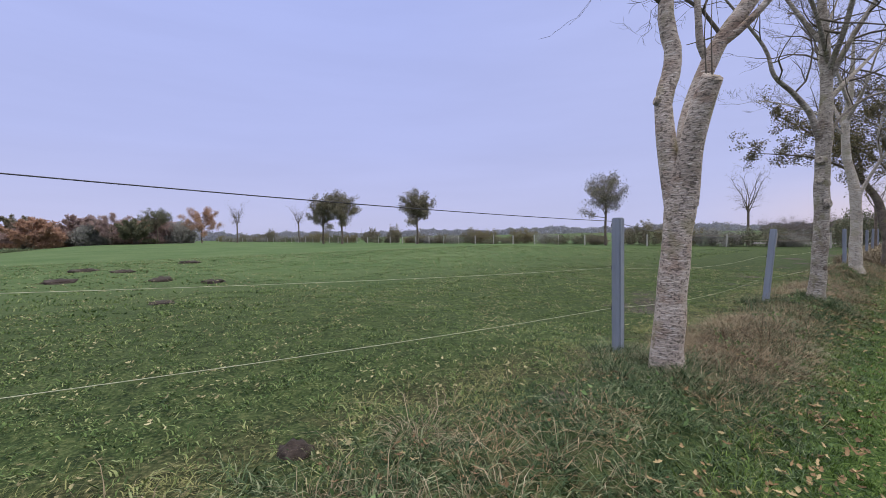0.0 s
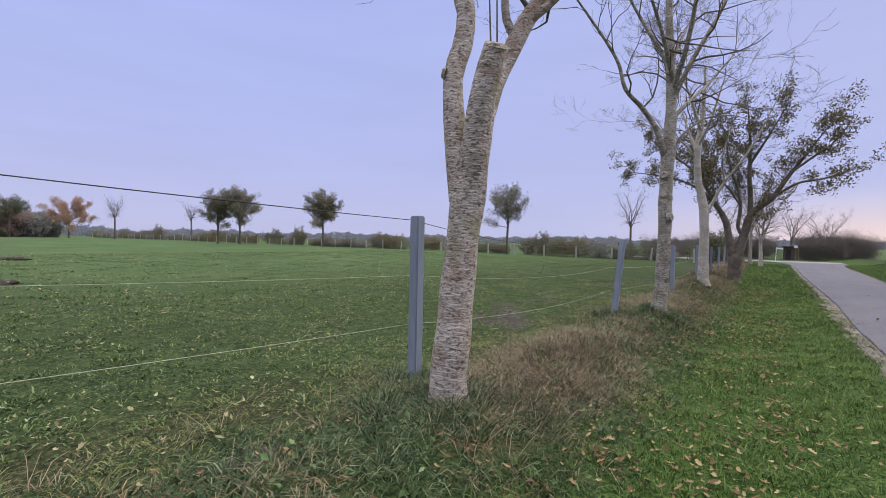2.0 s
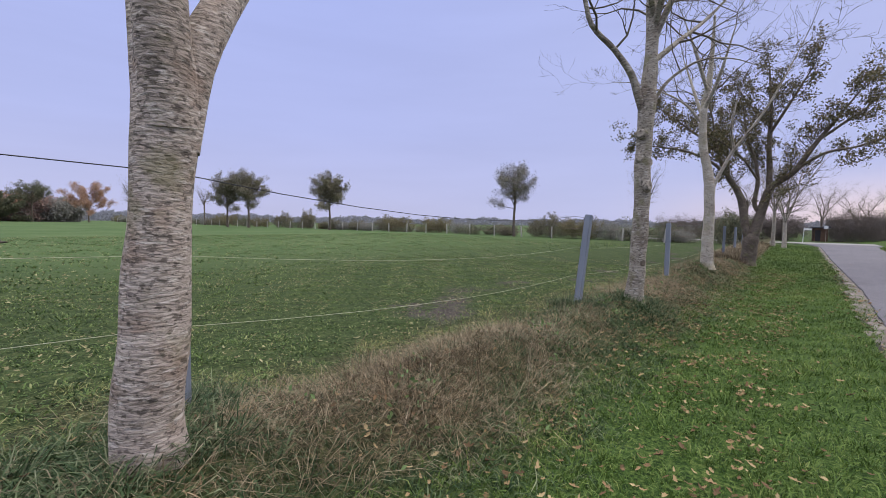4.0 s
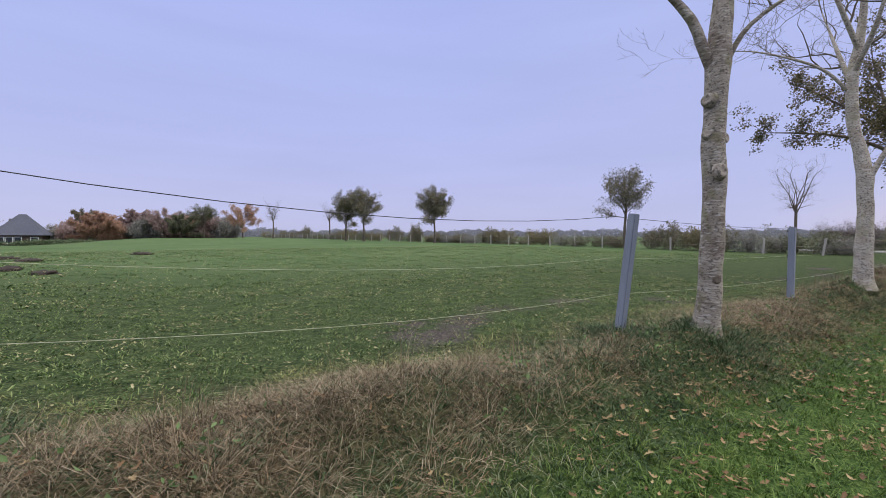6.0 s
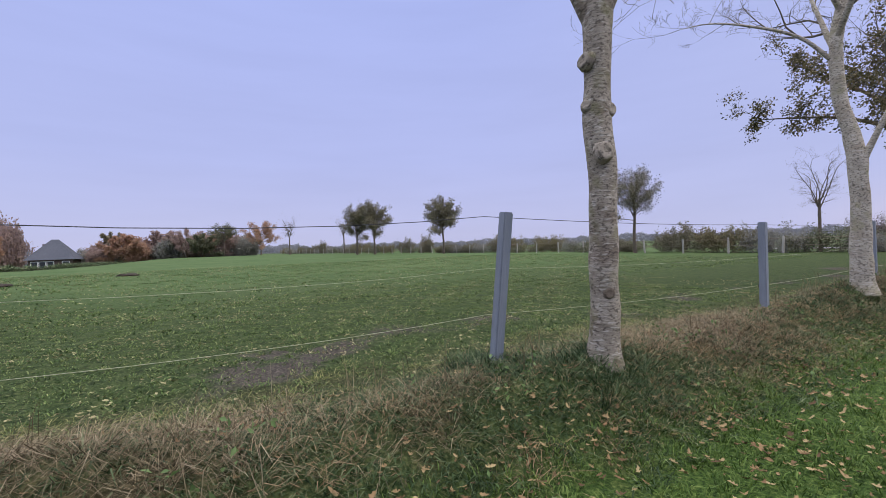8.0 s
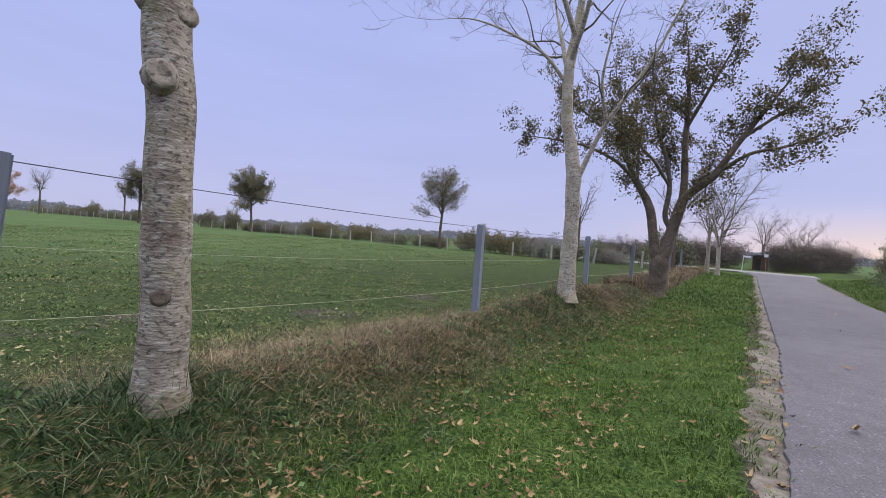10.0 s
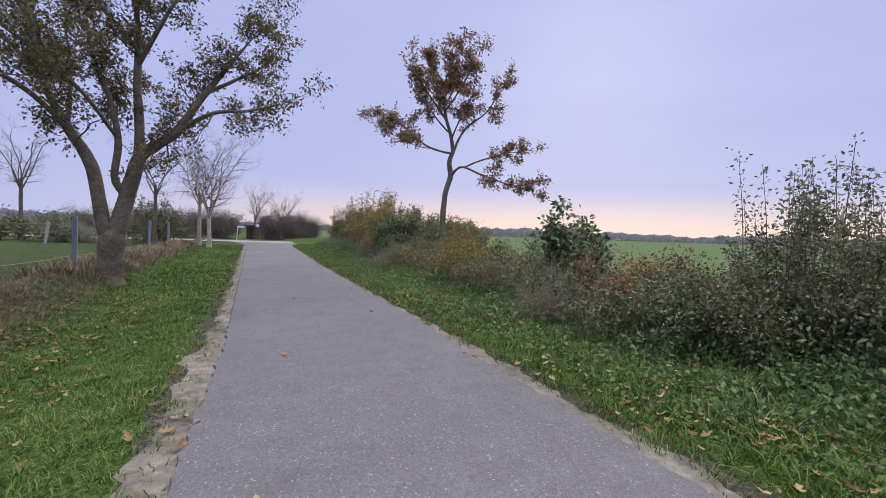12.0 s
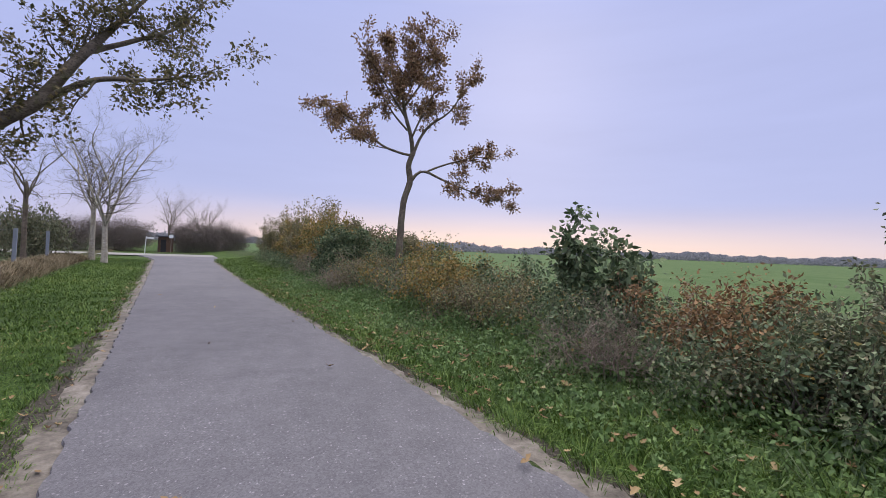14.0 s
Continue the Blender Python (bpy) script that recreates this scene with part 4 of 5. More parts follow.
# wind-shaped oak across the lane
oak = tree("brown_oak", base_at(7.45, 28.6), -14, [
    [(0, 0, 0, 0.19), (0, 0, 0.5, 0.15), (0, 0, 1.6, 0.125), (0.0336, 0, 2.6, 0.115), (0.101, 0, 3.2, 0.11), (0.269, 0, 3.8, 0.11), (0.202, 0, 4.36, 0.1), (0.353, 0, 4.86, 0.09)],
    [(0.252, 0, 3.75, 0.08), (0.504, -0.045, 4.09, 0.055), (0.798, -0.09, 4.2, 0.05), (1.43, -0.18, 3.95, 0.04), (2.18, -0.27, 3.7, 0.03), (3.02, -0.27, 3.5, 0.018), (3.78, -0.27, 3.35, 0.008)],
    [(0.798, -0.09, 4.18, 0.04), (1.34, 0, 4.45, 0.035), (2.02, 0.09, 4.72, 0.03), (2.86, 0.18, 4.99, 0.018), (3.61, 0.18, 4.99, 0.008)],
    [(0.302, 0, 4.76, 0.05), (0, 0, 4.76, 0.045), (-0.756, 0.09, 4.99, 0.04), (-1.43, 0.135, 5.53, 0.03), (-2.18, 0.18, 5.98, 0.02), (-2.69, 0.18, 6.25, 0.008)],
    [(-0.336, 0, 4.86, 0.02), (-1.18, -0.18, 4.9, 0.015), (-1.93, -0.27, 5.17, 0.006)],
    [(0.336, 0, 4.81, 0.085), (0.235, 0, 5.44, 0.075), (0, 0, 6.16, 0.065), (-0.084, 0.045, 6.97, 0.05), (0.168, 0.045, 7.96, 0.035), (0.504, 0.045, 8.95, 0.012)],
    [(0.353, 0, 4.81, 0.06), (0.63, 0.18, 5.44, 0.05), (1.01, 0.27, 5.98, 0.045), (1.68, 0.27, 6.52, 0.03), (2.18, 0.27, 7.24, 0.02), (2.52, 0.27, 7.78, 0.008)],
    [(0, 0, 6.07, 0.045), (-0.588, -0.27, 6.7, 0.035), (-1.09, -0.36, 7.33, 0.022), (-1.43, -0.36, 7.78, 0.01)],
    [(-0.084, 0, 6.7, 0.04), (-0.504, 0.36, 7.51, 0.03), (-0.42, 0.54, 8.32, 0.012)],
    [(-0.042, 0, 6.43, 0.04), (0.42, -0.36, 7.15, 0.03), (0.84, -0.45, 7.96, 0.012)],
    [(0.126, 0, 7.78, 0.03), (0.756, 0.09, 8.32, 0.02), (1.01, 0.09, 8.77, 0.008)],
    [(0.1, 0, 5.6, 0.04), (-0.4, 0.2, 6.2, 0.03), (-1.0, 0.3, 7.1, 0.012)],
    [(0.25, 0, 5.3, 0.04), (0.5, -0.2, 6.0, 0.03), (0.9, -0.3, 6.9, 0.012)],
    [(-0.1, 0, 6.6, 0.035), (0.3, 0.3, 7.4, 0.025), (0.3, 0.4, 8.3, 0.01)],
    [(0.0, 0, 7.4, 0.03), (-0.5, -0.1, 8.0, 0.02), (-0.5, -0.1, 8.6, 0.008)]],
    M_DARKBARK, "slender wind-shaped oak with russet-brown leaves", leaf=M_RUSSET, seed=53, twig_len=0.62, twig_step=0.2, kids=4, start=0.38, wob=0.32, leaf_per=3, leaf_size=0.1, leaf_spread=0.08, up=0.03, sides=10)


# ---- other trees ----
def bare_tree(name, x, y, h, spread, seed, label, stems=6, bark=None, trunk_share=0.35, r=None, leaf=None, twigs=2, **more):
    rng = random.Random(seed)
    r = r or h * 0.018
    th = h * trunk_share
    limbs = [[(0, 0, 0, r * 1.4), (0, 0, th * 0.3, r), (0.02 * h * rng.uniform(-1, 1), 0, th, r * 0.85), (0, 0, th * 1.12, r * 0.4)]]
    for i in range(stems):
        a = 2 * math.pi * (i + rng.uniform(-0.3, 0.3)) / stems
        w = spread * rng.uniform(0.5, 1.0)
        hh = h * rng.uniform(0.82, 0.97)
        s = th * rng.uniform(0.85, 1.05)
        limbs.append([(0, 0, s, r * 0.4), (math.cos(a + 0.3) * w * 0.35, math.sin(a + 0.3) * w * 0.35, s + (hh - s) * 0.35, r * 0.26), (math.cos(a - 0.2) * w * 0.75, math.sin(a - 0.2) * w * 0.75, s + (hh - s) * 0.7, r * 0.18), (math.cos(a) * w, math.sin(a) * w, hh - 0.08 * h, 0.008)])
    return tree(name, base_at(x, y, 0.02), rng.uniform(0, 360), limbs, bark or M_DARKBARK, label, leaf=leaf, seed=seed, twigs=twigs, start=0.12, sides=8, **{"twig_step": 0.32, "kids": 4, **more})


ROW = "young trees beside the lane"
tagged(bare_tree("bare_tree", -2.95, 46.1, 8.4, 2.4, 61, "bare grey tree at the end of the bank", bark=M_PALE, stems=6, r=0.13, twig_len=1.3), group=ROW)
tagged(bare_tree("bare_tree", -2.2, 44.2, 8.2, 2.9, 62, "bare grey tree at the end of the bank", bark=M_PALE, stems=7, r=0.14, trunk_share=0.28, twig_len=1.4), group=ROW)
tagged(bare_tree("bare_tree", -4.2, 38.6, 6.0, 1.6, 63, "small leaning bare tree beside the fence", stems=5, r=0.09, twig_len=0.7, trunk_share=0.5, twig_step=0.3), group=ROW)
tagged(bare_tree("bare_tree", -13.8, 50.3, 8.1, 1.7, 64, "bare tree behind the far hedge", stems=7, r=0.12, trunk_share=0.45, twig_len=1.0, twig_step=0.5), group=ROW)
tagged(bare_tree("bare_tree", -105.0, 42.0, 9.5, 2.0, 65, "distant bare tree over the hedge", stems=6, r=0.16, trunk_share=0.5, twig_len=1.3), group=ROW)
tagged(bare_tree("bare_tree", -120.5, 32.0, 11.0, 2.2, 66, "distant bare tree over the hedge", stems=7, r=0.18, trunk_share=0.4, twig_len=1.4), group=ROW)


def round_tree(x, y, h, width, seed, label, leaf=M_FARGREEN, crown_from=0.45, group="round trees along the far hedge", size=0.2, per=7):
    """A hedgerow tree with a rounded crown, its limbs ending all round an uneven ball."""
    rng = random.Random(seed)
    r, th = h * 0.018, h * crown_from
    mid, half = (th + h) / 2, (h - th) / 2
    limbs = [[(0, 0, 0, r * 1.4), (0.01 * h, 0, th * 0.4, r), (-0.01 * h, 0, th, r * 0.85), (0, 0, mid, r * 0.5)]]
    for i in range(21):
        a = 2.4 * i + rng.uniform(-0.5, 0.5)
        c = -0.75 + 1.7 * ((i + 0.5) / 21) ** 0.8
        w = width * 0.45 * math.sqrt(max(0.06, 1 - c * c)) * rng.uniform(0.55, 1.12)
        z = mid + half * c * rng.uniform(0.85, 1.0)
        s = th * rng.uniform(0.85, 1.0) + max(0, c + 0.4) * half * 0.75
        turn = a + rng.uniform(-0.6, 0.6)
        limbs.append([(0, 0, s, r * 0.42), (math.cos(turn) * w * 0.45, math.sin(turn) * w * 0.45, s + (z - s) * 0.45, r * 0.25), (math.cos(a) * w, math.sin(a) * w, z, 0.01)])
    # one low side branch
    a = rng.uniform(0, 6.28)
    limbs.append([(0, 0, th * 0.8, r * 0.3), (math.cos(a) * width * 0.3, math.sin(a) * width * 0.3, th * 0.86, r * 0.2), (math.cos(a) * width * 0.55, math.sin(a) * width * 0.55, th * 0.95, 0.01)])
    ob = tree("hedgerow_tree", base_at(x, y, 0.02), rng.uniform(0, 360), limbs, M_DARKBARK, label, leaf=leaf, seed=seed, twigs=1, twig_len=h * 0.075, twig_step=h * 0.05, kids=4,
              leaf_per=per, leaf_size=size, leaf_spread=h * 0.028, up=0.02, start=0.4, wob=0.35, sides=8)
    return tagged(ob, group=group)


round_tree(-58.2, 42.7, 8.6, 6.2, 71, "round-crowned tree with thinning olive leaves")
round_tree(-76.0, 38.3, 9.6, 6.6, 72, "round-crowned tree with thinning olive leaves")
round_tree(-79.6, 36.2, 9.2, 6.2, 73, "round-crowned tree with thinning yellow-brown leaves", crown_from=0.4)
round_tree(-26.0, 44.6, 7.9, 4.3, 74, "round-crowned tree with thinning brown leaves", crown_from=0.5, size=0.13, per=6)
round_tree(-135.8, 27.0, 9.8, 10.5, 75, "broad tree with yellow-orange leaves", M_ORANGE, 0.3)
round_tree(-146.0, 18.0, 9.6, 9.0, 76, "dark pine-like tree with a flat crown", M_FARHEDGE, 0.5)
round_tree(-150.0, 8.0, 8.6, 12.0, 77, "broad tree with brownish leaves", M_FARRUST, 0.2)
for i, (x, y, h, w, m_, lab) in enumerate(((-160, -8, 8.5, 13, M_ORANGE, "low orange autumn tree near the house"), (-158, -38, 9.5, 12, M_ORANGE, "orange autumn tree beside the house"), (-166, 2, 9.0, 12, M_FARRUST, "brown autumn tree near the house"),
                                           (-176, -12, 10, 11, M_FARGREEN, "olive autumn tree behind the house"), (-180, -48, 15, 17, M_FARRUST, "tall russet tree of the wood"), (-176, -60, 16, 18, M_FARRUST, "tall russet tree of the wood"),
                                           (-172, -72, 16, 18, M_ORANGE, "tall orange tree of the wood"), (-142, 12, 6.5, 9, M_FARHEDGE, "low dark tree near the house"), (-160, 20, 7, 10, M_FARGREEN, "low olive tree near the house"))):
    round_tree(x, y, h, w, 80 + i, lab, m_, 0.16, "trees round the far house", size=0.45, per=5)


# ---- shrubs ----
def shrub(name, x, y, width, depth, h, leaf, seed, label, stems=16, leaf_size=0.07, per=6, spread=0.09, twigs=1, lift=0.0, group="", upright=0.6, twig_len=0.5, step=0.22, category="shrub", shoots=0):
    rng = random.Random(seed)
    top = tagged(new(name), label, category, group)
    top.matrix_world = pose(x, y, z_at(x, y) - 0.05, 0, 0, 0)
    tb, tips = Tubes(), []
    for i in range(stems):
        bx, by = rng.uniform(-0.42, 0.42) * width, rng.uniform(-0.42, 0.42) * depth
        dome = math.sqrt(max(0.15, 1 - (2 * bx / width) ** 2 * 0.6 - (2 * by / depth) ** 2 * 0.6))
        hh = h * dome * rng.uniform(0.62, 1.0)
        ex, ey = bx * rng.uniform(1.0, 1.4 + 0.3 * (1 - upright)), by * rng.uniform(1.0, 1.4)
        pts, radii = smooth_line([(bx * 0.8, by * 0.8, 0, 0.014), (bx, by, hh * 0.4, 0.011), ((bx + ex) / 2 + rng.gauss(0, 0.06), (by + ey) / 2 + rng.gauss(0, 0.06), hh * 0.75, 0.007), (ex, ey, hh, 0.003)], 0.15)
        tb.add(pts, radii, 4, cap=False)
        acc = 0
        for k in range(1, len(pts)):
            acc += (pts[k] - pts[k - 1]).length
            if acc < step * rng.uniform(0.7, 1.3) or pts[k].z < lift * hh:
                continue
            acc = 0
            side = Vector((rng.gauss(0, 1), rng.gauss(0, 1), rng.gauss(upright * 0.8, 0.5))).normalized()
            sprout(tb, rng, pts[k], side, twig_len * rng.uniform(0.5, 1.2), 0.005, twigs, tips, 0.05, 0.25, 3, 3)
        tips.append((pts[-1], Vector((0, 0, 1))))
    for i in range(shoots):
        a, q = rng.uniform(0, 2 * math.pi), math.sqrt(rng.random())
        bx, by = math.cos(a) * q * width * 0.45, math.sin(a) * q * depth * 0.45
        hh = h * rng.uniform(0.95, 1.36)
        pts, radii = smooth_line([(bx, by, 0.1, 0.008), (bx * 1.05, by * 1.05, hh * 0.6, 0.006), (bx * 1.12 + rng.gauss(0, 0.05), by * 1.12 + rng.gauss(0, 0.05), hh, 0.002)], 0.07)
        tb.add(pts, radii, 4, cap=False)
        tips += [(q, Vector((0, 0, 1))) for k, q in enumerate(pts) if k % 2 == 0 and q.z > hh * 0.5]
    tagged(part("stem", tb.mesh("stem", M_TWIG), top, "thin woody stems"), kind="stuff")
    if leaf:
        pts = around(tips, per, spread, seed)
        pts[:, 2] = np.maximum(pts[:, 2], 0.02)
        part("foliage", leaf_mesh("foliage", leaf, pts, leaf_size, seed, droop=0.4), top)
    return top


HEDGE = "shrubs along the lane's hedgerow"
LANE = [
    ("low_shrub", 6.0, 16.2, 1.6, 1.6, 0.68, M_HAZEL, "dense mixed green shrub beside the verge", 48, 0.05, 14, 0.9),
    ("tall_shrub", 6.75, 15.4, 2.1, 2.0, 1.9, M_HAZEL, "tall shrub with upright leafy shoots", 40, 0.05, 9, 0.9),
    ("tall_shrub", 6.7, 13.2, 2.0, 2.2, 1.9, M_HAZEL, "tall dense shrub with dark leaves and upright shoots", 40, 0.05, 9, 0.9),
    ("tall_shrub", 6.8, 9.6, 2.6, 2.4, 2.4, M_GREEN, "tall dense shrub with dark leaves and upright shoots", 24, 0.08, 6, 0.8),
    ("leafy_shrub", 6.6, 20.3, 0.75, 0.75, 2.1, M_GREEN, "upright shrub with large dark green leaves", 14, 0.12, 3, 0.8),
    ("leafy_shrub", 6.5, 19.2, 0.45, 0.5, 1.7, M_GREEN, "slim upright shrub with large green leaves", 7, 0.12, 3, 0.9),
    ("bramble_shrub", 6.3, 17.6, 1.7, 1.6, 1.05, M_BRAMBLE, "low bramble bush with rusty orange-brown leaves", 22, 0.055, 9, 0.4),
    ("low_shrub", 6.1, 19.3, 1.4, 1.3, 0.9, M_GREEN, "low dark-green shrub beside the verge", 18, 0.052, 8, 0.4),
    ("low_shrub", 5.6, 16.9, 1.5, 1.5, 0.9, M_GREEN, "low dark-green shrub beside the verge", 18, 0.052, 8, 0.4),
    ("low_shrub", 5.6, 21.6, 1.7, 1.7, 0.85, M_MUTED, "low tangled shrub with muted autumn leaves", 18, 0.052, 8, 0.4),
    ("golden_shrub", 6.0, 23.6, 1.9, 1.9, 1.3, M_GOLD, "low shrub with yellow and orange leaves", 22, 0.065, 6, 0.5),
    ("golden_shrub", 6.6, 25.4, 2.0, 2.0, 1.35, M_GOLD, "low shrub with yellow and orange leaves", 20, 0.065, 6, 0.5),
    ("low_shrub", 7.1, 22.0, 1.8, 1.8, 1.1, M_GREEN, "dark shrub in the hedgerow", 16, 0.075, 6, 0.5),
    ("low_shrub", 6.2, 27.4, 2.0, 2.0, 1.15, M_MUTED, "low tangled shrub with muted autumn leaves", 18, 0.052, 8, 0.5),
    ("low_shrub", 7.8, 26.6, 2.2, 2.0, 1.4, M_GREEN, "dark shrub round the oak's foot", 18, 0.08, 6, 0.5),
    ("dark_shrub", 6.6, 31.6, 2.0, 2.0, 2.0, M_GREEN, "dense dark green shrub in the hedgerow", 34, 0.1, 8, 0.6),
    ("dark_shrub", 7.6, 30.3, 1.8, 1.8, 1.7, M_GREEN, "dense dark green shrub in the hedgerow", 20, 0.09, 7, 0.6),
    ("willow_shrub", 6.9, 35.2, 2.6, 3.0, 2.6, M_GOLD, "tall grey-green willow thicket turning yellow", 36, 0.09, 6, 0.9),
    ("willow_shrub", 7.4, 38.6, 2.6, 3.2, 2.9, M_MUTED, "tall grey-green willow thicket turning brown", 34, 0.09, 6, 0.9),
    ("willow_shrub", 7.6, 42.2, 2.6, 3.4, 2.8, M_GOLD, "tall grey-green willow thicket turning yellow", 30, 0.1, 6, 0.9),
    ("willow_shrub", 7.2, 46.0, 2.6, 3.4, 2.4, M_MUTED, "willow thicket turning brown", 26, 0.1, 6, 0.8),
]
for i, (nm, x, y, w, d, h, leaf, lab, stems, ls, per, upr) in enumerate(LANE):
    shrub(nm, x, y, w, d, h, leaf, 200 + i, lab, stems=stems, leaf_size=ls, per=per, upright=upr, group=HEDGE, shoots=26 if nm in ('tall_shrub', 'willow_shrub') else 4 if nm == 'golden_shrub' else 0, spread=0.06 if nm == 'tall_shrub' else 0.09, twig_len=0.33 if nm == 'leafy_shrub' else 0.5)
# dead brambles and dry stalks
for i, (x, y, w, h) in enumerate(((5.4, 18.6, 1.1, 0.7), (5.6, 28.4, 1.5, 0.75), (5.9, 33.4, 1.2, 1.0), (6.0, 25.0, 1.0, 0.7))):
    ob = shrub("dead_bramble", x, y, w, w, h, None, 260 + i, "tangle of pale dead stalks at the hedge foot", stems=40, twigs=2, group="dead brambles", upright=0.1, twig_len=0.55, step=0.12, category="bramble")
    for child in ob.children:
        child.data.materials[0] = M_STALK

# far hedge of the paddock and its fence
kinds = []
for k in range(4):
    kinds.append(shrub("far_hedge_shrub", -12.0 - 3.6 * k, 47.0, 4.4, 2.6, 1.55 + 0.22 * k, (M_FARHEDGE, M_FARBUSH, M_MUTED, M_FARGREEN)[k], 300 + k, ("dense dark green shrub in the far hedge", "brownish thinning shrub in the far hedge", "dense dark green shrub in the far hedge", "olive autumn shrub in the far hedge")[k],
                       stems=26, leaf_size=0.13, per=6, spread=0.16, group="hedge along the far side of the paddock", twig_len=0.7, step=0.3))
rng = random.Random(5)
x = -6.0
k = 0
while x > -168:
    step = rng.uniform(2.6, 4.6)
    if not (-27 < x < -10):
        ob = copy_thing(kinds[k % 4], pose(x, 46.8 - max(0, -x - 60) * 0.07 + rng.uniform(-0.6, 0.6), z_at(x, 46.8) - 0.05, 0, 0, rng.uniform(0, 360)))
        s = rng.uniform(0.75, 1.05)
        ob.scale = (s, s, s * rng.choice((0.7, 0.9, 1.0, 1.1, 1.5)))
    x -= step * (1 if x > -70 else 1.5)
    k += rng.randint(1, 3)
far_fence = tagged(new("far_fence"), "old wooden post and rail fence before the far hedge", "fence")
far_fence.location = (0, 0, 0)
far_post = box_mesh("post", (0.12, 0.12, 1.35), M_FARPOST, 0.01, (0, 0, 0.675))
for i in range(44):
    x = -7 - 3.6 * i
    y = 44.6 - max(0, -x - 60) * 0.07
    ob = part("post", far_post, far_fence)
    ob.matrix_local = pose(x, y, z_at(x, y) - 0.1, rng.gauss(0, 2), rng.gauss(0, 2), 0)
tb = Tubes()
for zz in (0.6, 1.1):
    pts = [(-7 - 3.6 * i, 44.55 - max(0, 3.6 * i - 53) * 0.07, z_at(-7 - 3.6 * i, 44.6) + zz) for i in range(44)]
    tb.add(pts, [0.014] * len(pts), 4)
part("rail", tb.mesh("rail", M_STALK), far_fence, "weathered wooden rails")

# thicket beyond the junction
for i, (x, y, w, h) in enumerate(((-7.5, 64.5, 5, 2.6), (-3.4, 66.0, 4.5, 2.9), (3.2, 67.0, 4.4, 3.0), (6.0, 68.0, 4.0, 2.6), (-12.5, 63.5, 5.5, 2.4))):
    ob = shrub("thicket_shrub", x, y, w, 3.2, h, M_THICKET, 330 + i, "dark leafless thicket beyond the junction", stems=60, leaf_size=0.09, per=2, spread=0.2, group="thicket beyond the junction", twig_len=0.9, twigs=2, step=0.3)
    ob.children[0].data.materials[0] = M_THICKET
tagged(bare_tree("bare_tree", 0.8, 71.5, 7.2, 2.2, 67, "bare tree above the thicket", stems=6, r=0.12, twig_len=1.2), group=ROW)
tagged(bare_tree("bare_tree", 4.2, 72.0, 6.3, 3.0, 68, "broad bare tree above the thicket", stems=8, r=0.12, trunk_share=0.25, twig_len=1.1), group=ROW)

# distant bushes in the fields to the sunset side
for i, (x, y, w, h) in enumerate(((19.0, 62.0, 6.0, 4.4), (24.0, 60.0, 5.5, 3.2), (14.5, 66.0, 5.0, 2.6))):
    shrub("field_shrub", x, y, w, w * 0.7, h, M_MUTED, 350 + i, "bushy tree in the field beyond the hedgerow", stems=36, leaf_size=0.24, per=6, spread=0.25, group="bushes in the field", twig_len=1.0, step=0.4, lift=0.2)


# autumn scrub and garden trees round the far house, haze painted into leaf colours
belt = []
for k, (leaf, lab) in enumerate(((M_FARRUST, "haze-tinted russet thicket near the far house"), (M_ORANGE, "haze-tinted orange thicket near the far house"), (M_FARBUSH, "haze-tinted grey-green thicket near the far house"))):
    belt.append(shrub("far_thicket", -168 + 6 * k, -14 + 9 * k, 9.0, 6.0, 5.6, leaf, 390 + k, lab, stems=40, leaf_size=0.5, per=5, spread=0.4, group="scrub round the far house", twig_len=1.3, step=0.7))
rng = random.Random(12)
for i in range(34):
    u = i / 33
    if i < 22:
        bx, by, tall = -178 + 44 * u, -17 + 66 * u, rng.uniform(0.7, 1.35)
    else:
        bx, by, tall = -172 - rng.uniform(0, 14), -40 - 5.5 * (i - 22), rng.uniform(1.5, 2.6)
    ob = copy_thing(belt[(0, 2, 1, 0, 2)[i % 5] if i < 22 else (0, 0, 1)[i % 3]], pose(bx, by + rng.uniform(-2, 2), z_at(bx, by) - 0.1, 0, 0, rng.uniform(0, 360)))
    ob.scale = (rng.uniform(0.8, 1.2), rng.uniform(0.8, 1.2), tall)

# ---- house, sign, hut ----
house = tagged(new("house"), "low brick house with a dark hipped roof and white windows", "house")
house.matrix_world = pose(-166, -24.6, z_at(-166, -24.6), 0, 0, 0)
part("wall", box_mesh("wall", (11, 9.6, 3.0), M_BRICK, 0, (0, 0, 1.5)), house)
bm = bmesh.new()
rv = [bm.verts.new(c) for c in ((-6.2, -5.6, 2.7), (6.2, -5.6, 2.7), (6.2, 5.6, 2.7), (-6.2, 5.6, 2.7), (0, -0.8, 8.6), (0, 0.8, 8.6))]
for q in ((0, 1, 4), (1, 2, 5, 4), (2, 3, 5), (3, 0, 4, 5), (3, 2, 1, 0)):
    bm.faces.new([rv[k] for k in q])
roof = part("roof", bm_mesh("roof", bm, M_ROOF), house)
part("chimney", box_mesh("chimney", (0.7, 0.7, 1.4), M_BRICK, 0.02, (0, -2.4, 6.6)), roof)
for y, w in ((-3.5, 1.6), (-1.8, 1.6), (-0.1, 1.6), (3.2, 1.7)):
    win = part("window", box_mesh("window", (0.12, w, 1.9 if y < 3 else 1.1), M_WHITE, 0.02, (5.53, y, 1.35 if y < 3 else 1.7)), house, "white window frame")
    part("pane", box_mesh("pane", (0.06, w - 0.35, 1.55 if y < 3 else 0.8), M_GLASS, 0, (5.58, y, 1.35 if y < 3 else 1.7)), win)
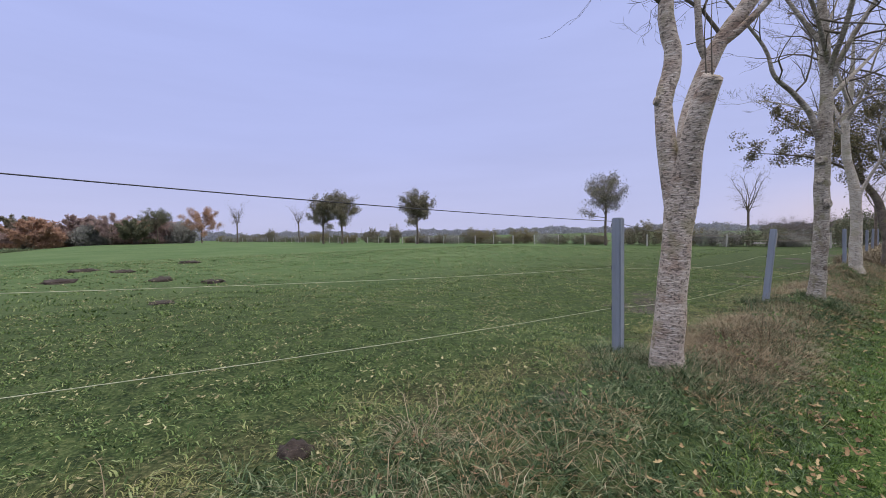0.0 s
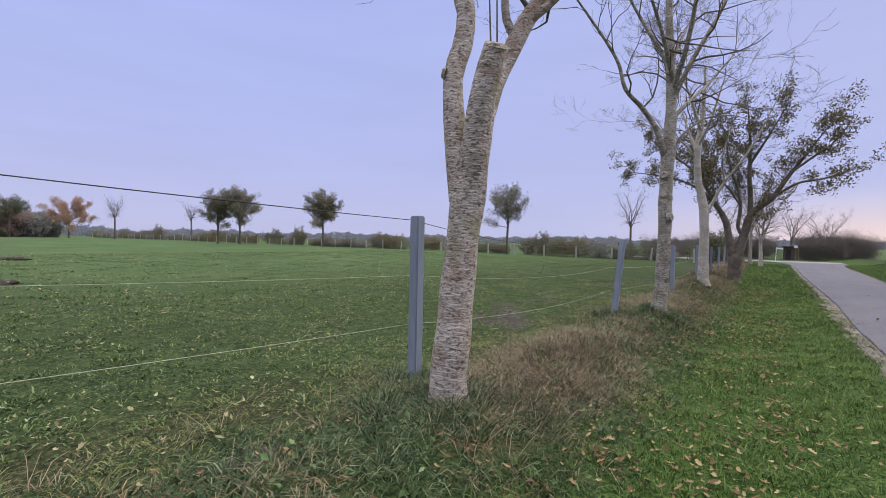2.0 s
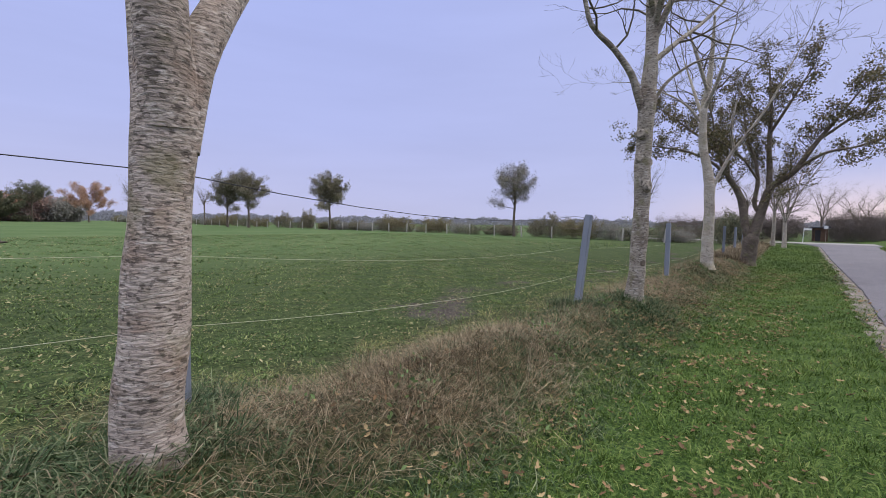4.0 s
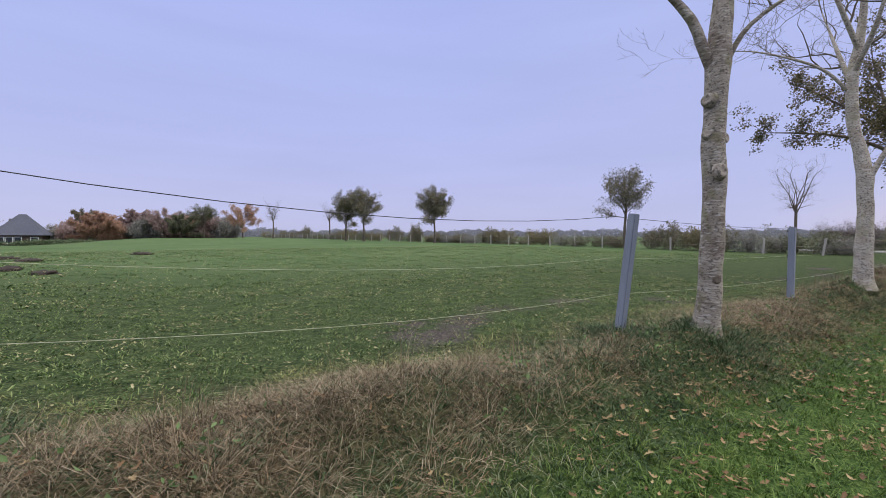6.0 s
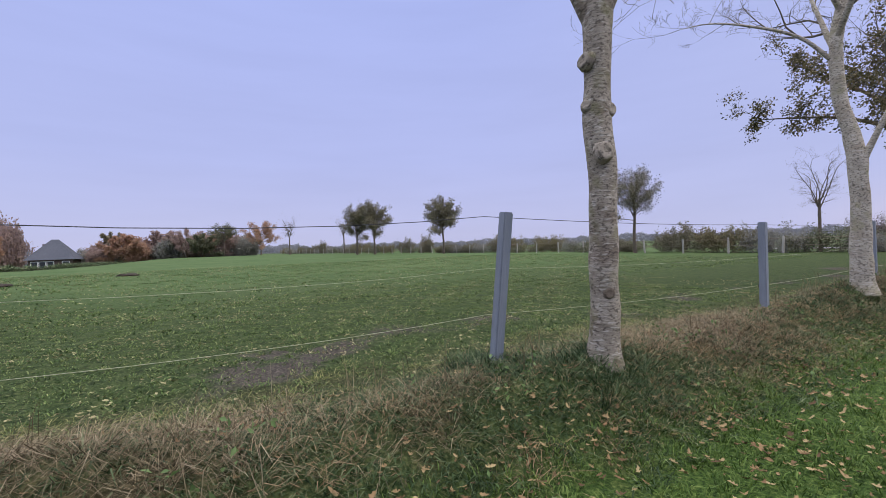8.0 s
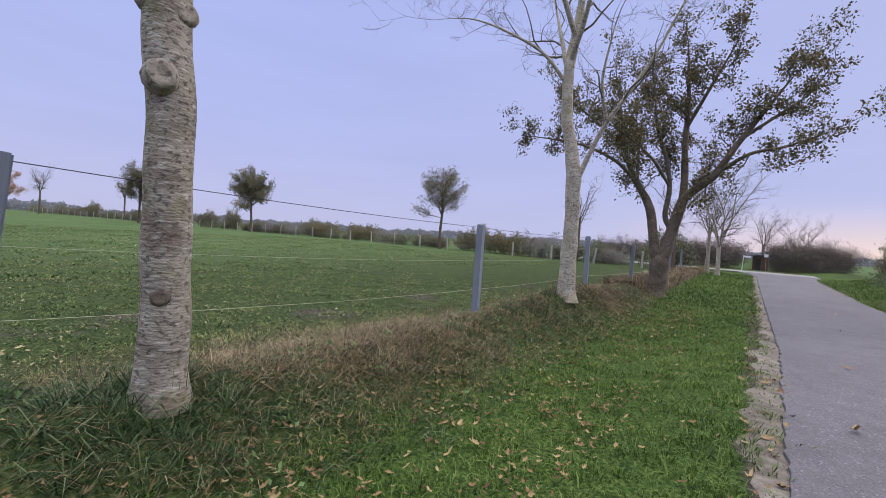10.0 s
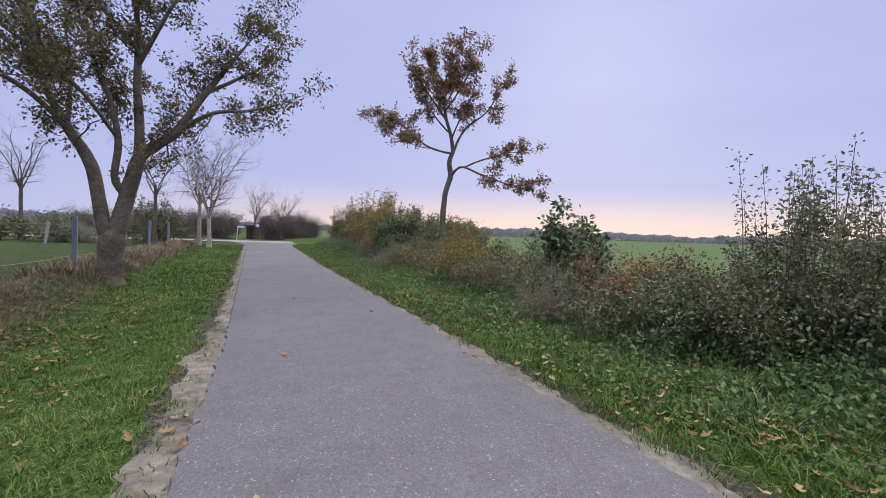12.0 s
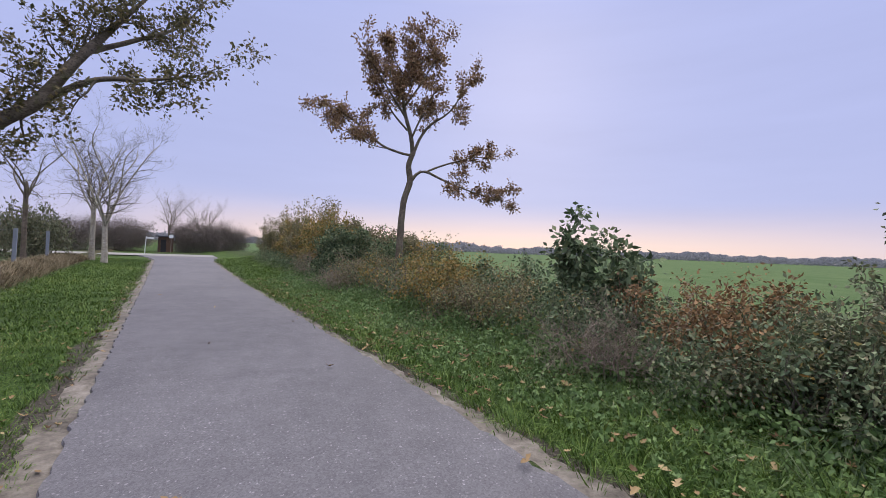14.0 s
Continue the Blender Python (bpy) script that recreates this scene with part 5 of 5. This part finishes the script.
low_hedge = shrub("garden_hedge", -150, -26, 3, 44, 0.55, M_GREEN, 370, "low clipped dark hedge before the house", stems=110, leaf_size=0.4, per=5, spread=0.3, twig_len=0.8, step=0.5)

sign = tagged(new("signpost"), "white finger signpost at the junction", "sign")
sign.matrix_world = pose(-1.02, 60.0, z_at(-1.0, 60), 0, 3, 0)
part("pole", box_mesh("pole", (0.06, 0.06, 1.5), M_WHITE, 0.01, (0, 0, 0.75)), sign)
part("board", box_mesh("board", (0.55, 0.05, 0.16), M_WHITE, 0.01, (0.3, -0.06, 1.36)), sign, "white arrow board")
hut = tagged(new("wooden_hut"), "small brown wooden shelter beside the thicket", "hut")
hut.matrix_world = pose(0.45, 66.0, z_at(0.45, 66.0), 0, 0, 8)
part("wall", box_mesh("wall", (1.2, 1.0, 1.5), M_PLANK, 0.01, (0, 0, 0.75)), hut)
part("roof", box_mesh("roof", (1.6, 1.4, 0.1), M_ROOF, 0.01, (0, 0, 1.56)), hut)
# thin black slab on the solid wall paints the doorway's inner shade
part("doorway", box_mesh("doorway", (0.45, 0.06, 1.2), M_BLACK, 0, (-0.25, -0.5, 0.62)), hut, "black slab for the shaded inside of a doorway")
plate = tagged(new("road_sign"), "small white and yellow marker plate on a post", "sign")
plate.matrix_world = pose(0.9, 64.6, z_at(0.9, 64.6), 0, 0, 0)
part("pole", box_mesh("pole", (0.05, 0.05, 1.5), M_STALK, 0.005, (0, 0, 0.75)), plate)
part("plate", box_mesh("plate", (0.34, 0.03, 0.3), M_WHITE, 0.01, (0, -0.04, 1.55)), plate)

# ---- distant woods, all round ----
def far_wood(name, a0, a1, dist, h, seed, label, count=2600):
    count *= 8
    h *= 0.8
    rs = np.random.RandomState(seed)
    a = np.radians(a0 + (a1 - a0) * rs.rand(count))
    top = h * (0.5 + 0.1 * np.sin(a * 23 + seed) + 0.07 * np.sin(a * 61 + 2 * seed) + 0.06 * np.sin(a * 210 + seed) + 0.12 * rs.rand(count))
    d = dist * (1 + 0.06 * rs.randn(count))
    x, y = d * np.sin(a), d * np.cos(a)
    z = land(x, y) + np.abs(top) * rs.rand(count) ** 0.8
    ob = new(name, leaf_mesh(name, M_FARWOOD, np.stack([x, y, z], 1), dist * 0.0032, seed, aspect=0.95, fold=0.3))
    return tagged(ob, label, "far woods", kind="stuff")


far_wood("far_woods", 2, 40, 620, 22, 1, "haze-tinted line of far woods under the sunset", 2600)
far_wood("far_woods", 38, 88, 560, 15, 2, "haze-tinted line of far woods beyond the green field", 4200)
far_wood("far_woods", -78, 4, 420, 12, 3, "haze-tinted line of far woods beyond the hedge", 3600)
far_wood("far_woods", -130, -76, 330, 13, 4, "haze-tinted line of far woods behind the house", 3000)

# ---- molehills and dung ----
def molehill(x, y, w, h, seed):
    bm = bmesh.new()
    bmesh.ops.create_icosphere(bm, subdivisions=3, radius=1)
    for q in bm.verts:
        n = noise.noise(q.co * 2.2 + Vector((seed, 0, 0))) * 0.4 + noise.noise(q.co * 6 + Vector((seed, 0, 0))) * 0.22
        q.co = Vector((q.co.x * w * (1 + n), q.co.y * w * 0.8 * (1 + n), max(-0.05, q.co.z * h * (1 + 1.6 * n))))
    ob = new("molehill", bm_mesh("molehill", bm, M_MOLE, True))
    ob.location = (x, y, z_at(x, y))
    return tagged(ob, "crumbled heap of dark soil in the grass", "molehill", "molehills in the paddock")


for i, (x, y, w, h) in enumerate(((-4.95, -0.15, 0.13, 0.07), (-29, -0.7, 0.75, 0.12), (-26.5, 0.6, 0.6, 0.1), (-20, 1.2, 0.45, 0.12), (-18, 2.4, 0.4, 0.1), (-22, -1.5, 0.6, 0.12), (-13.5, 0.3, 0.3, 0.06), (-33, 4.5, 0.7, 0.14))):
    molehill(x, y, w, h, i * 3.1)


# ---- grass, weeds and fallen leaves ----
RS = np.random.RandomState(77)


def scatter(n, x0, x1, y0, y1, near=1.0):
    """Random places, denser towards small y when near is above 1."""
    x = x0 + (x1 - x0) * RS.rand(n)
    y = y0 + (y1 - y0) * RS.rand(n) ** near
    return x, y


def tufts(count, per, x0, x1, y0, y1, radius, mask):
    """Blades gathered in tufts that lean outwards: places, outward ways and a size for each tuft."""
    cx, cy = scatter(count, x0, x1, y0, y1)
    ok = RS.rand(count) < mask(cx, cy)
    cx, cy = cx[ok], cy[ok]
    size = np.repeat(0.55 + 0.9 * RS.rand(len(cx)) ** 1.5, per)
    off = RS.normal(size=(len(size), 2)) * radius * size[:, None]
    x, y = np.repeat(cx, per) + off[:, 0], np.repeat(cy, per) + off[:, 1]
    away = np.concatenate([off / (np.abs(off).max(axis=1)[:, None] + 1e-6), np.zeros((len(off), 1))], 1)
    return x, y, away, size


def tufted(name, material, count, per, x0, x1, y0, y1, radius, mask, h0, h1, w, lean, seed, label):
    x, y, away, size = tufts(count, per, x0, x1, y0, y1, radius, mask)
    root = np.stack([x, y, land(x, y) - 0.01], 1)
    h = (h0 + (h1 - h0) * RS.rand(len(x))) * size
    return tagged(new(name, blade_mesh(name, material, root, h, w * (0.6 + 0.8 * RS.rand(len(x))), np.full(len(x), lean), seed, away)), label, "grass", kind="stuff")


def blades(name, material, x, y, h, w, lean, seed, label):
    root = np.stack([x, y, land(x, y) - 0.01], 1)
    return tagged(new(name, blade_mesh(name, material, root, h, w, lean, seed)), label, "grass", kind="stuff")


tufted("verge_grass", M_VERGE, 9500, 13, -3.2, -0.2, -3, 24, 0.045, lambda x, y: (0.3 * sstep(-x, 0.1, 0.3) + 0.7 * sstep(-x, 0.3, 0.6)) * (0.35 + 0.65 * (lumps(x, y, 0.7, 9.0) > -0.3)), 0.04, 0.095, 0.008, 0.9, 1, "short lush green verge grass")
tufted("verge_grass", M_VERGE, 3400, 9, -3.0, -0.25, 24, 48, 0.07, lambda x, y: np.ones(len(x)), 0.06, 0.12, 0.018, 0.9, 2, "short lush green verge grass")
tufted("bank_grass", M_BANK, 6500, 22, -5.0, -2.5, -3, 26, 0.06, lambda x, y: np.exp(-((x + 3.7) / 1.0) ** 4) * (1 - 0.55 * dryness(x, y)) * (0.45 + 0.55 * (lumps(x, y, 0.4, 13.0) > -0.25)), 0.03, 0.095, 0.009, 1.8, 3, "coarse mixed green and straw-coloured bank grass")
tufted("withered_grass", M_DRY, 6500, 30, -5.0, -3.0, -3, 26, 0.07, dryness, 0.05, 0.17, 0.0045, 1.9, 4, "tussocks of withered straw-coloured grass")
tufted("withered_grass", M_DRY, 2200, 12, -4.9, -3.2, 26, 47, 0.1, lambda x, y: np.ones(len(x)), 0.16, 0.36, 0.013, 1.0, 5, "withered straw-coloured grass along the fence")
tufted("paddock_grass", M_TURF, 2600, 22, -15, -4.5, -4, 20, 0.07, lambda x, y: 1 - 0.6 * mud(x, y), 0.025, 0.06, 0.013, 1.6, 16, "thicker tussocks in the grazed paddock")
tufted("paddock_grass", M_TURF, 10500, 11, -13, -4.3, -4, 20, 0.045, lambda x, y: (1 - 0.6 * mud(x, y)) * (0.4 + 0.6 * sstep(x, -13, -6)), 0.02, 0.05, 0.01, 1.3, 6, "short grazed paddock grass")
tufted("paddock_grass", M_TURF, 9000, 7, -40, -11, -14, 40, 0.12, lambda x, y: np.ones(len(x)), 0.03, 0.08, 0.03, 1.1, 7, "short grazed paddock grass")
tufted("verge_grass", M_VERGE, 5200, 15, 3.2, 5.6, 9, 34, 0.06, lambda x, y: sstep(x, 3.15, 3.6), 0.06, 0.2, 0.009, 1.0, 8, "green verge grass before the hedgerow")
tufted("verge_grass", M_VERGE, 1800, 9, 3.4, 6.5, 34, 50, 0.08, lambda x, y: np.ones(len(x)), 0.07, 0.15, 0.02, 1.0, 9, "green verge grass before the hedgerow")
tufted("long_grass", M_BANK, 300, 30, 4.3, 5.7, 10, 24, 0.08, lambda x, y: 0.4 + 0.6 * (lumps(x, y, 0.6, 2.0) > 0), 0.14, 0.32, 0.008, 1.6, 11, "long arching grass at the hedge foot")
tufted("shoulder_grass", M_VERGE, 900, 9, -0.55, -0.12, 4, 40, 0.035, lambda x, y: 0.35 + 0.65 * (lumps(x, y, 0.35, 3.0) > 0.2), 0.03, 0.08, 0.008, 1.1, 12, "grass creeping over the sandy shoulder")
tufted("shoulder_grass", M_VERGE, 700, 9, 3.2, 3.5, 8, 40, 0.035, lambda x, y: 0.3 + 0.7 * (lumps(x, y, 0.35, 6.0) > 0.2), 0.03, 0.08, 0.008, 1.1, 13, "grass creeping over the sandy shoulder")
tufted("trampled_grass", M_STRAW, 2000, 16, -5.9, -4.3, -3, 16, 0.06, lambda x, y: np.exp(-((x + 5.0) / 0.55) ** 4) * (0.15 + 0.85 * (lumps(x, y, 0.6, 17.0) > 0.15)), 0.03, 0.07, 0.006, 2.2, 14, "trampled yellow-green grass along the fence")
tufted("rusty_grass", M_RUSTY, 3600, 20, -4.8, -2.9, -3, 26, 0.07, lambda x, y: np.exp(-((x + 3.7) / 0.95) ** 4) * np.clip((lumps(x, y, 0.75, 19.0) > 0.2) * 0.6 + 0.7 * sstep(y, 9, 12), 0, 1), 0.03, 0.1, 0.006, 2.2, 15, "patches of rust-brown dead grass on the bank")
# long dark grass left standing round the trunks and posts
for k, (fx, fy, rad) in enumerate(((-3.95, 3.45, 0.55), (-3.7, 11.1, 0.6), (-3.65, 19.0, 0.6), (-4.6, 10.3, 0.35), (-4.7, 3.9, 0.3))):
    tufted("long_grass", M_BANK, 110, 22, fx - rad, fx + rad, fy - rad, fy + rad, 0.05, lambda x, y: np.exp(-(((x - fx) / rad) ** 2 + ((y - fy) / rad) ** 2) * 1.3), 0.09, 0.2, 0.008, 1.5, 120 + k, "long dark green grass round a trunk foot")
x, y = scatter(5200, -4.2, -2.7, -3, 22)
keep = (lumps(x, y, 0.55, 15.0) > 0.35)
x, y = x[keep], y[keep]
tagged(new("bank_weeds", leaf_mesh("bank_weeds", M_WEED, np.stack([x, y, land(x, y) + 0.03 + 0.14 * RS.rand(len(x))], 1), 0.05, 95, droop=0.2)), "small leafy weeds on the bank", "weeds", kind="stuff")
x, y, away, size = tufts(60, 5, -4.6, -3.4, 5, 22, 0.06, lambda x, y: np.ones(len(x)))
blades("dry_stalks", M_DRY, x, y, 0.35 + 0.25 * RS.rand(len(x)), np.full(len(x), 0.004), np.full(len(x), 0.35), 10, "thin dry stalks standing in the grass")
# nettles and other weeds at the hedge foot
x, y = scatter(60000, 3.75, 6.4, 9, 34)
z = land(x, y) + 0.02 + RS.rand(len(x)) * (0.1 + 0.42 * sstep(x, 3.9, 5.4)) * (0.55 + 0.45 * lumps(x, y, 0.5, 5.0))
tagged(new("weeds", leaf_mesh("weeds", M_WEED, np.stack([x, y, z], 1), 0.065, 91, droop=0.5)), "nettles and green weeds at the hedge foot", "weeds", kind="stuff")
x, y = scatter(9000, 5.0, 7.4, 16, 30)
keep = lumps(x, y, 0.9, 21.0) > 0.3
x, y = x[keep], y[keep]
tagged(new("yellowing_weeds", leaf_mesh("yellowing_weeds", M_GOLD, np.stack([x, y, land(x, y) + 0.9 * RS.rand(len(x))], 1), 0.06, 93, droop=0.4)), "yellowing weeds and brambles among the shrubs", "weeds", kind="stuff")
x, y = scatter(52000, 5.2, 8.5, 9, 46)
z = land(x, y) + RS.rand(len(x)) * 0.75
tagged(new("undergrowth", leaf_mesh("undergrowth", M_GREEN, np.stack([x, y, z], 1), 0.065, 92, droop=0.3)), "dark mixed undergrowth between the shrubs", "undergrowth", kind="stuff")


def fallen(x, y, size, seed, label, lift=0.03, material=M_FALLEN):
    c = np.stack([x, y, land(x, y) + lift + 0.03 * RS.rand(len(x))], 1)
    me = curled_leaves("fallen_leaves", material, c, size, seed)
    return tagged(new("fallen_leaves", me), label, "leaves", kind="stuff")


x, y = scatter(4200, -3.5, -0.4, -2, 26)
keep = RS.rand(len(x)) < 0.2 + 0.95 * np.exp(-((x + 2.2 + 0.4 * np.sin(y * 0.8)) / 0.42) ** 2) * (lumps(x, y, 0.8, 3.3) > -0.1)
fallen(x[keep], y[keep], 0.055, 31, "brown fallen leaves on the verge", 0.045)
x, y = scatter(13000, -14, -4.6, -4, 22)
keep = lumps(x, y, 0.9, 23.0) > 0.0
x, y = x[keep], y[keep]
fallen(x, y, 0.042, 32, "pale fallen leaves strewn over the paddock", 0.04, M_PALELEAF)
x, y = scatter(9000, -40, -14, -16, 36)
fallen(x, y, 0.07, 33, "pale fallen leaves strewn over the paddock", 0.05, M_PALELEAF)
x, y = scatter(700, 3.25, 5.2, 11, 34)
fallen(x, y, 0.085, 34, "brown fallen leaves on the verge", 0.08)
x, y = scatter(160, -0.5, -0.05, 8, 34)
fallen(x, y, 0.08, 35, "brown fallen leaves on the sandy shoulder", 0.01)
def drift(count, per, x0, x1, y0, y1, radius, size, seed, label, lift):
    cx, cy = scatter(count, x0, x1, y0, y1)
    off = RS.normal(size=(count * per, 2)) * radius
    fallen(np.repeat(cx, per) + off[:, 0], np.repeat(cy, per) + off[:, 1] * 1.6, size, seed, label, lift)


drift(170, 12, -3.2, -1.5, -1, 24, 0.13, 0.055, 38, "drifts of curled brown leaves in the grass", 0.03)
drift(80, 12, -4.6, -3.0, -1, 22, 0.12, 0.042, 39, "brown leaves caught on the bank", 0.04)
drift(60, 9, 3.4, 4.6, 12, 30, 0.15, 0.06, 40, "brown leaves caught in the verge", 0.07)
lx = np.array([0.7, 2.45, 2.95, 1.6, 0.35, 2.2, 1.2, 2.8, 0.5, 1.9])
ly = np.array([18.25, 20.7, 17.6, 26.5, 15.2, 31.0, 22.6, 24.1, 29.3, 14.1])
c = np.stack([lx, ly, road_z(ly) + 0.045], 1)
lm = curled_leaves("fallen_leaves", M_FALLEN, c, 0.11, 36)
tagged(new("fallen_leaves", lm), "a few brown leaves on the asphalt", "leaves", kind="stuff")
